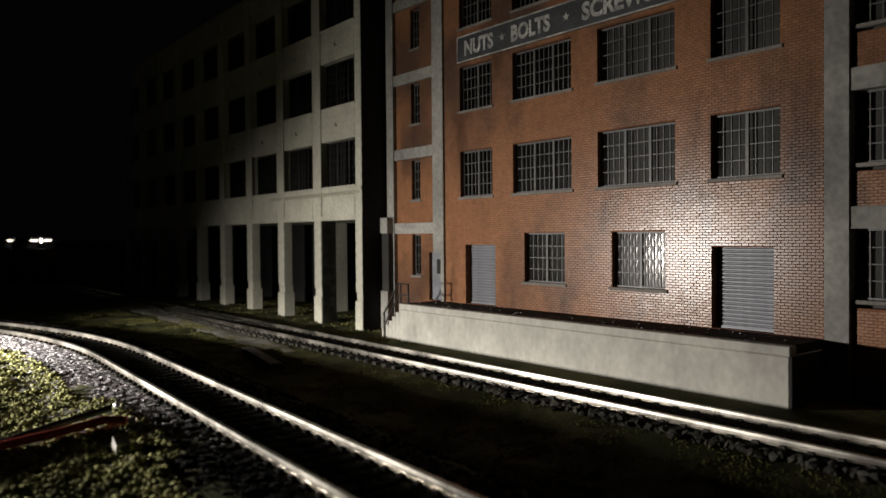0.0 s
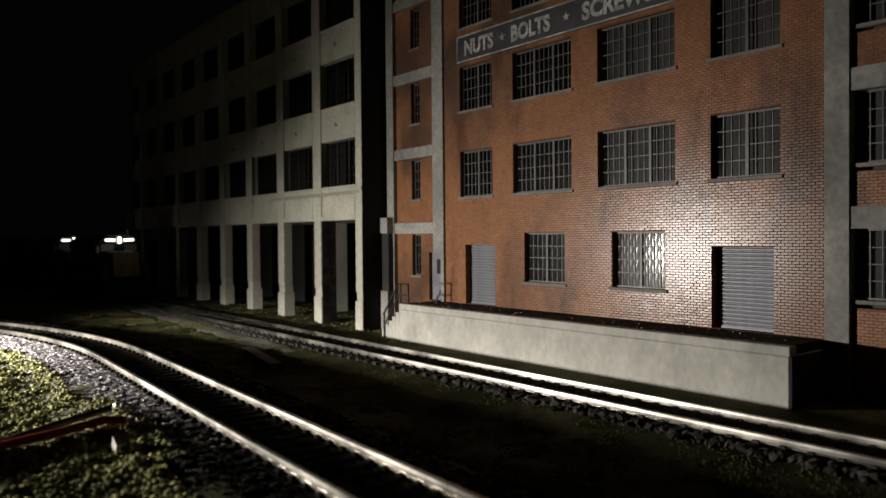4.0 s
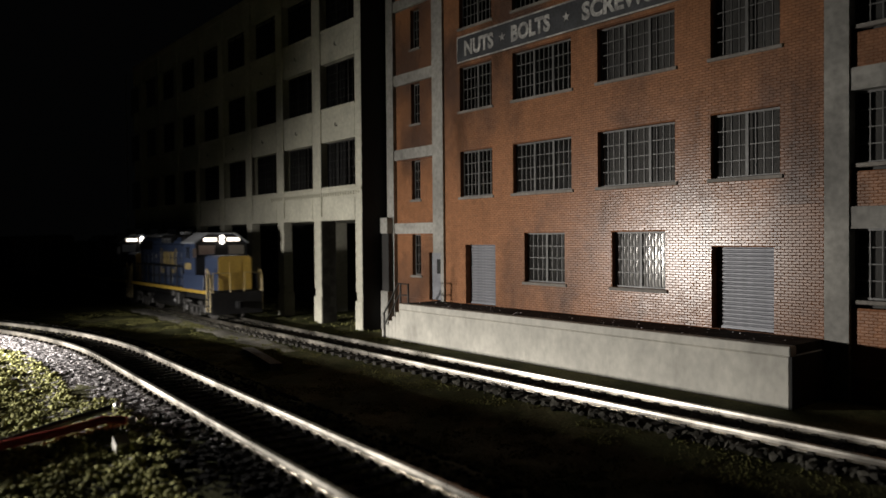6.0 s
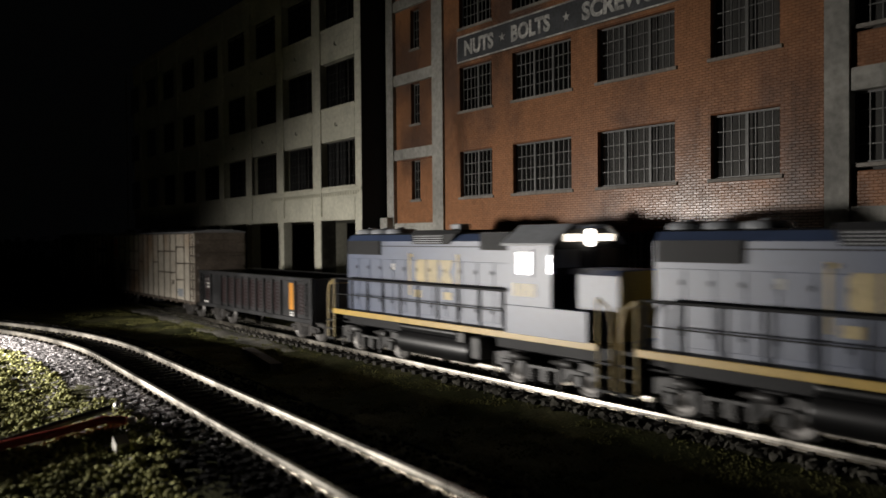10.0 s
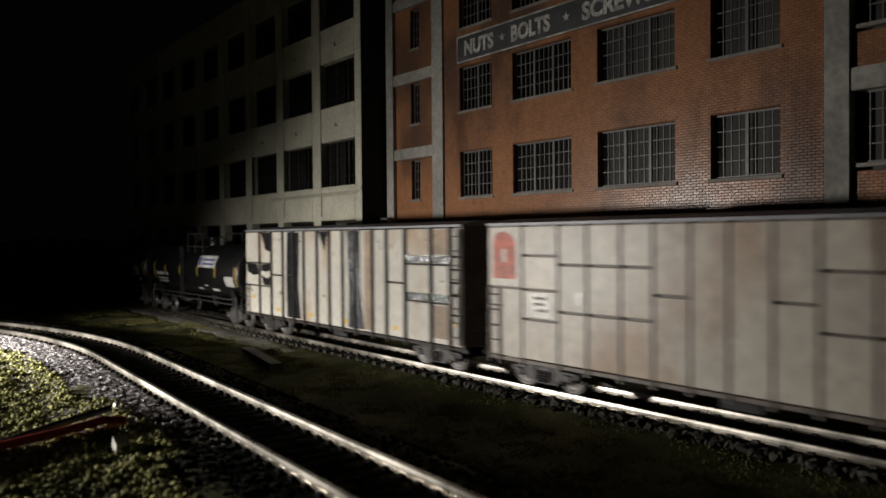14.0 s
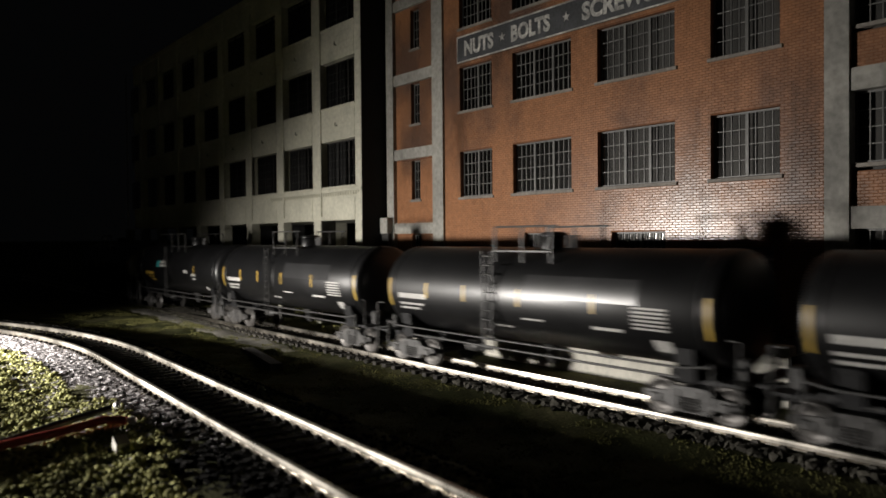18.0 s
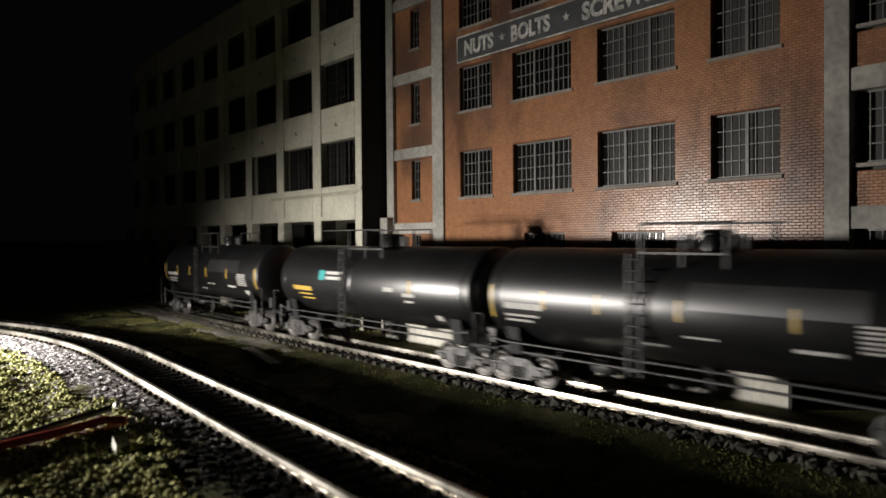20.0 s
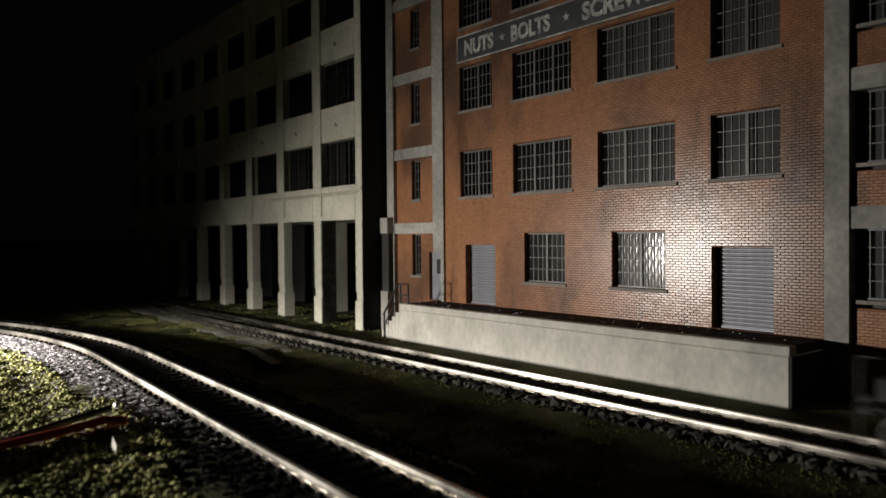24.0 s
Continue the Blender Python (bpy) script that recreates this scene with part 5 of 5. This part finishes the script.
def build_box_cars():
    seams = [-9.45, -7.75, -6.1, -4.9, -3.6, -2.45, -1.25, -0.1, 1.1, 2.25, 3.55, 4.85, 6.05, 7.65, 8.75, 9.45]
    cross = {0: [2.9], 1: [3.83, 2.88, 2.05], 2: [3.6, 2.33], 3: [3.6, 2.33], 4: [3.6, 2.33], 5: [2.95], 8: [2.97], 9: [3.65, 2.42], 10: [3.65, 2.42], 11: [3.65, 2.42], 12: [3.9, 2.98, 2.05], 13: [3.0], 14: [3.93, 3.42, 3.0, 2.55, 2.1, 1.6]}
    a = build_box_car("box_car", "tall cream box car with rust-stained patchwork side panels", 9.45, seams, cross, BOXPALE, SEAM)
    for y in (-1, 1):
        f = y * 1.484
        o = [(-9.2, 3.15), (-9.2, 4.2), (-9.05, 4.45), (-8.65, 4.52), (-8.25, 4.4), (-8.05, 4.15), (-8.05, 3.15)]
        part("emblem", G().prism(o, f - 0.005, f + 0.005), REDPAINT, a, "faded red rounded emblem block")
        part("emblem_eye", G().box(-8.72, -8.54, f - 0.009, f + 0.009, 3.62, 4.0, 0.003), BOXPALE, a)
        part("data_panel", G().box(-7.4, -6.4, f - 0.005, f + 0.005, 2.12, 2.80), BARESTEEL, a, "bright bare metal panel")
        for k, (u0, u1) in enumerate(((-7.2, -6.62), (-7.2, -6.72), (-7.05, -6.6))):
            part("lettering_bar", G().box(u0, u1, f - 0.009, f + 0.009, 2.62 - k * 0.17, 2.70 - k * 0.17), SEAM, a)
        for u, z in ((-9.15, 2.35), (-9.15, 1.75), (-8.95, 2.35)):
            part("grab_iron", G().box(u - 0.2, u + 0.2, f - 0.05, f + 0.05, z, z + 0.05), SEAM, a)
        part("small_panel", G().box(-5.35, -5.05, f - 0.005, f + 0.005, 2.55, 2.9), BARESTEEL, a)
        part("stencil", G().box(5.2, 5.6, f - 0.005, f + 0.005, 1.75, 2.0), SEAM, a)
        part("faded_patch", G().box(6.3, 7.4, f - 0.004, f + 0.004, 1.1, 1.55), mat("faded_blue", (0.34, 0.36, 0.38), 0.6, var=0.3), a)
    ladder("ladder", a, 8.85, 9.35, 1.0, 4.6, -1.53, 8, SEAM)
    ladder("ladder", a, -9.35, -8.85, 0.7, 2.9, -1.53, 5, SEAM)
    seams = [-9.65, -7.75, -6.3, -4.95, -3.75, -2.65, -1.3, -0.1, 1.1, 2.2, 3.6, 4.7, 6.05, 7.8, 8.98, 9.6]
    cross = {0: [3.24, 2.2], 1: [3.24, 2.2], 2: [2.74], 11: [2.8], 12: [3.47, 2.23], 13: [3.47, 2.23], 14: [3.74, 3.33, 2.92, 2.51, 1.9]}
    b = build_box_car("box_car", "chipped white box car with glossy black patches and rust", 9.6, seams, cross, BOXWHITE, DARKPOST)
    for y in (-1, 1):
        f = y * 1.484
        # torn black film and patches
        part("film_strip", G().prism([(-4.55, 0.98), (-4.62, 2.6), (-4.5, 4.62), (-3.85, 4.62), (-3.80, 0.98)], f - 0.012, f + 0.012), TARP, b, "glossy torn black film")
        part("film_strip", G().prism([(-3.68, 0.98), (-3.68, 4.6), (-3.15, 4.6), (-3.3, 2.4), (-3.05, 0.98)], f - 0.012, f + 0.012), TARP, b, "glossy torn black film")
        part("film_strip", G().prism([(1.5, 0.98), (1.62, 2.4), (1.45, 4.62), (2.14, 4.62), (2.14, 0.98)], f - 0.012, f + 0.012), TARP, b, "glossy torn black film")
        part("film_strip", G().prism([(2.27, 0.98), (2.27, 4.62), (2.6, 4.62), (2.55, 2.6), (2.9, 0.98)], f - 0.012, f + 0.012), TARP, b, "glossy torn black film")
        part("triangle_patch", G().prism([(-1.2, 4.62), (-0.3, 4.62), (-0.62, 3.84)], f - 0.008, f + 0.008), TARP, b, "black triangular patch")
        part("notch_patch", G().prism([(-7.6, 4.62), (-6.5, 4.62), (-6.55, 3.75), (-7.1, 3.85)], f - 0.008, f + 0.008), TARP, b)
        part("notch_patch", G().prism([(-9.5, 3.22), (-8.1, 3.18), (-8.0, 2.72), (-8.7, 2.66), (-9.45, 2.85)], f - 0.008, f + 0.008), TARP, b)
        part("notch_patch", G().prism([(-7.6, 3.18), (-6.45, 3.22), (-6.5, 2.95), (-7.0, 2.85), (-7.6, 2.9)], f - 0.008, f + 0.008), TARP, b)
        part("notch_patch", G().prism([(-7.6, 2.7), (-6.9, 2.55), (-6.45, 2.7), (-6.42, 2.25), (-7.3, 2.25)], f - 0.008, f + 0.008), TARP, b)
        for z in (3.52, 2.28):
            part("foil_strip", G().box(6.12, 7.72, f - 0.008, f + 0.008, z, z + 0.24).box(7.88, 8.92, f - 0.008, f + 0.008, z, z + 0.24), TARP, b, "shiny strip along the joint")
        part("tan_panel", G().box(2.92, 3.52, f - 0.005, f + 0.005, 1.0, 4.6), RUSTSTAIN, b, "tan repainted panel")
        part("tan_panel", G().box(7.9, 8.9, f - 0.004, f + 0.004, 3.8, 4.6).box(7.9, 8.9, f - 0.004, f + 0.004, 1.1, 2.15), RUSTSTAIN, b, "tan repainted panel")
        for u, z in ((-8.6, 1.6), (-5.6, 1.15), (-2.0, 1.15), (1.25, 1.1), (5.3, 1.15), (9.3, 1.55)):
            part("reflector", G().box(u - 0.2, u + 0.2, f - 0.005, f + 0.005, z, z + 0.16), YELLOW, b)
        rng = random.Random(5)
        for k in range(26):
            u, z = rng.uniform(-9.2, 8.6), rng.uniform(1.2, 4.4)
            w, h = rng.uniform(0.08, 0.4), rng.uniform(0.05, 0.22)
            part("rust_chip", G().prism([(u, z), (u + w, z + h * 0.2), (u + w * 0.8, z + h), (u + w * 0.2, z + h * 0.7)], f - 0.004, f + 0.004), RUSTSTAIN, b)
    ladder("ladder", b, 9.08, 9.5, 1.0, 4.6, -1.53, 8, SEAM)
    ladder("ladder", b, -9.5, -9.1, 0.7, 2.2, -1.53, 4, SEAM)
    return a, b


# -- tank cars --
TANK_R, TANK_Z = 1.43, 2.60


def shell_patch(u0, u1, z0, z1, lift=0.006, steps=20):
    """A thin decal that follows the round shell on the -y side."""
    a0, a1 = math.asin((z0 - TANK_Z) / TANK_R), math.asin((z1 - TANK_Z) / TANK_R)
    g, v = G(), []
    for r in (TANK_R + 0.001, TANK_R + lift):
        for k in range(steps + 1):
            a = a0 + (a1 - a0) * k / steps
            v += [(u0, -r * math.cos(a), TANK_Z + r * math.sin(a)), (u1, -r * math.cos(a), TANK_Z + r * math.sin(a))]
    n = 2 * (steps + 1)
    face = [(n + 2 * k, n + 2 * k + 1, n + 2 * k + 3, n + 2 * k + 2) for k in range(steps)]
    f = [(2 * k, 2 * k + 2, 2 * k + 3, 2 * k + 1) for k in range(steps)]
    f += [(2 * k, 2 * k + n, 2 * k + 2 + n, 2 * k + 2) for k in range(steps)] + [(2 * k + 1, 2 * k + 3, 2 * k + 3 + n, 2 * k + 1 + n) for k in range(steps)]
    f += [(0, 1, n + 1, n), (n - 2, 2 * n - 2, 2 * n - 1, n - 1)]
    g.add(v, f, False)
    g.f.extend(face), g.s.extend([False] * steps)
    return g


def build_tank_car(label, half, style):
    t = thing("tank_car", label, "freight car", group="tank cars of the train")
    prof = [(-half, 0.02)]
    for k in range(1, 9):
        a = k * math.pi / 16
        prof.append((-half + 0.38 * (1 - math.cos(a)), TANK_R * math.sin(a)))
    prof += [(-half + 0.42, TANK_R), (-0.95, TANK_R), (-0.9, TANK_R), (-0.88, TANK_R + 0.012), (-0.8, TANK_R + 0.012), (-0.78, TANK_R), (-0.73, TANK_R)] + [(-p, r) for p, r in prof[::-1]]
    shell = part("shell", G().lathe(prof, (0, 0, TANK_Z), "x", 48), TANKBLACK, t)
    for u in (-half + 0.75, half - 0.75):
        part("shell_band", G().lathe([(u - 0.06, TANK_R), (u - 0.06, TANK_R + 0.014), (u + 0.06, TANK_R + 0.014), (u + 0.06, TANK_R)], (0, 0, TANK_Z), "x", 48), TANKBLACK, shell)
    # decals
    def decal(name, u0, u1, z0, z1, m, lab="", lift=0.007):
        part(name, shell_patch(u0, u1, z0, z1, lift), m, shell, lab)
    if style != "emblem":
        for u in (-half + 0.48, half - 0.48):
            decal("safety_mark", u - 0.07, u + 0.07, 2.0, 2.95, YELLOW, "yellow vertical safety mark")
    if style == "sign":
        decal("banner", 1.3, 4.2, 2.84, 3.46, WHITEPAINT, "white banner with blue unreadable bars")
        for u0, u1, z0, z1 in ((1.42, 1.72, 2.95, 3.36), (1.95, 4.0, 3.2, 3.3), (2.0, 3.9, 2.98, 3.08)):
            decal("banner_bar", u0, u1, z0, z1, BLUEPAINT, lift=0.012)
        marks = (-5.0, -2.0, 1.25, 4.25)
        for k, (u0, u1, z0, z1) in enumerate(((-6.9, -5.3, 2.24, 2.42), (-6.9, -4.9, 2.0, 2.08), (-6.9, -5.0, 1.82, 1.9), (-4.8, -4.5, 2.24, 2.42), (0.6, 1.3, 1.62, 1.72), (3.0, 4.1, 1.62, 1.74), (2.0, 2.6, 1.85, 1.9))):
            decal("lettering_bar", u0, u1, z0, z1, WHITEPAINT)
        decal("data_panel", 5.7, 7.0, 1.95, 2.45, WHITEPAINT, "pale data panel")
    elif style == "patch":
        decal("paint_patch", 0.45, 5.2, 2.66, 3.28, TANKPATCH, "repainted grey patch")
        marks = (-5.0, -2.7, 0.2, 3.5)
        for u0, u1, z0, z1 in ((-6.9, -5.1, 2.3, 2.47), (-6.9, -5.3, 2.08, 2.15), (-6.9, -5.6, 1.93, 2.0), (0.3, 1.3, 2.0, 2.05), (3.4, 4.6, 1.95, 2.03), (-1.2, -0.4, 1.7, 1.76)):
            decal("lettering_bar", u0, u1, z0, z1, WHITEPAINT)
        for k in range(6):
            decal("data_line", 5.0, 6.2, 2.08 + k * 0.1, 2.13 + k * 0.1, WHITEPAINT)
        decal("placard", 5.6, 6.2, 1.55, 1.85, WHITEPAINT)
    else:
        marks = (3.9,)
        decal("emblem", -3.6, -3.05, 2.68, 3.06, TEAL, "teal round-cornered emblem block")
        for z in (2.92, 2.72):
            decal("emblem_bar", -2.95, -1.5, z, z + 0.12, WHITEPAINT)
        for u0, u1, z0, z1 in ((-6.3, -4.4, 2.2, 2.38), (-5.8, -4.5, 2.03, 2.09), (-5.6, -4.3, 1.86, 1.91)):
            decal("lettering_bar", u0, u1, z0, z1, YELLOW)
        for u0, u1, z0, z1 in ((2.0, 2.7, 2.45, 2.6), (3.4, 4.2, 2.32, 2.44), (3.5, 4.1, 2.12, 2.2), (5.3, 5.7, 1.6, 1.78)):
            decal("lettering_bar", u0, u1, z0, z1, WHITEPAINT)
    for u in marks:
        decal("safety_mark", u - 0.07, u + 0.07, 2.36, 2.86, YELLOW, "yellow safety mark")
    # top works
    top = TANK_Z + TANK_R
    m = part("manway", G().lathe([(top - 0.08, 0.42), (top + 0.28, 0.42), (top + 0.34, 0.36), (top + 0.34, 0.02)], (0.35, 0, 0), "z", 18), TANKBLACK, t)
    part("manway_lid", G().lathe([(top + 0.34, 0.46), (top + 0.42, 0.46), (top + 0.46, 0.3), (top + 0.46, 0.02)], (0.35, 0, 0), "z", 18), TANKBLACK, m)
    for u in (-0.55, 0.95, 1.25):
        part("valve", G().tube([(u, 0.1, top - 0.05), (u, 0.1, top + 0.36)], 0.09, 8), DARKSTEEL, t)
    for y in (-0.95, 0.95):
        part("platform", G().box(-1.35, 1.5, y - 0.22, y + 0.22, top - 0.12, top - 0.07), DARKSTEEL, t, "grey steel grating platform")
        for u in (-1.3, 0.1, 1.45):
            part("platform_post", G().box(u - 0.03, u + 0.03, y * 1.18 - 0.03, y * 1.18 + 0.03, top - 0.42, top + 0.6), DARKSTEEL, t)
        part("platform_rail", G().tube([(-1.3 - (2.3 if style == "emblem" else 0), y * 1.18, top + 0.62), (1.45 + (0.3 if style != "emblem" else 0), y * 1.18, top + 0.62)], 0.03, 6), DARKSTEEL, t)
    ladder("ladder", t, -1.42, -0.98, 0.95, top - 0.1, -1.52, 11, DARKSTEEL)
    for y in (-1.46, 1.46):
        part("grab_rail", G().tube([(-half + 0.4, y * 0.98, 1.42), (-half + 1.2, y * 1.02, 1.34), (half - 1.2, y * 1.02, 1.34), (half - 0.4, y * 0.98, 1.42)], 0.035, 6), DARKSTEEL, t, "thin grey side handrail")
        part("running_pipe", G().tube([(-half + 1.6, y * 0.75, 1.02), (half - 1.6, y * 0.75, 1.02)], 0.04, 6), DARKSTEEL, t)
    for e in (-1, 1):
        u = e * (half - 1.35)
        part("saddle", G().prism([(-1.15, 0.95), (-1.28, 1.75), (-0.9, 1.45), (0.0, 1.14), (0.9, 1.45), (1.28, 1.75), (1.15, 0.95)], u - 0.3, u + 0.3, "x"), CHASSIS, t)
        part("stub_sill", G().box(min(e * (half - 2.6), e * (half + 0.5)), max(e * (half - 2.6), e * (half + 0.5)), -0.32, 0.32, 0.72, 1.05, 0.03), CHASSIS, t)
        part("end_platform", G().box(min(e * (half - 0.2), e * (half + 0.55)), max(e * (half - 0.2), e * (half + 0.55)), -1.4, 1.4, 1.05, 1.11), CHASSIS, t)
        for y in (-1.42, 1.42):
            part("end_post", G().tube([(e * (half + 0.45), y, 0.45), (e * (half + 0.45), y, 2.05), (e * (half + 0.1), y * 0.95, 2.05)], 0.035, 6), DARKSTEEL, t)
            part("end_post", G().tube([(e * (half - 0.35), y, 0.55), (e * (half - 0.35), y, 1.5)], 0.05, 6), DARKSTEEL, t)
        part("brake_housing", G().box(e * (half + 0.15) - 0.15, e * (half + 0.15) + 0.15, -0.9, -0.5, 1.11, 1.6, 0.04), DARKSTEEL, t)
        add_truck(t, e * (half - 1.35))
    part("outlet_valve", G().lathe([(0.62, 0.10), (0.8, 0.24), (1.05, 0.24), (1.2, 0.34)], (0.3, 0, 0), "z", 12), DARKSTEEL, t)
    part("brake_cylinder", G().lathe([(-3.6, 0.02), (-3.6, 0.18), (-2.8, 0.18), (-2.75, 0.08), (-2.2, 0.05)], (0, -0.55, 0.86), "x", 12), DARKSTEEL, t)
    add_couplers(t, half + 0.5)
    return t


def build_train():
    loco = build_locomotive()
    CONSIST.append((loco, -4.56))
    CONSIST.append((copy_thing(loco, pose(-1, 0, 0)), -18.79))
    CONSIST.append((build_gondola(), -33.05))
    a, b = build_box_cars()
    CONSIST.append((a, -47.89))
    CONSIST.append((b, -64.78))
    patch = build_tank_car("black tank car with yellow marks and a grey repainted patch", 8.0, "patch")
    CONSIST.append((build_tank_car("black tank car with a white banner and yellow marks", 7.9, "sign"), -80.20))
    CONSIST.append((patch, -94.67))
    CONSIST.append((copy_thing(patch, pose(-2, 0, 0)), -109.4))
    CONSIST.append((build_tank_car("black tank car with a teal emblem and long platform rail", 8.0, "emblem"), -122.9))
    CONSIST.append((copy_thing(patch, pose(-3, 0, 0)), -138.05))
    for car, offset in CONSIST:
        car.location, car.scale = ((offset + DIST[0]) * K, TRACK_Y * K, 0), (SHORT, 1, 1)


build_train()


def motions():
    for car, offset in CONSIST:
        walk(car, [(t, pose((offset + s) * K, TRACK_Y * K, 0)) for t, s in enumerate(DIST)])


motions()
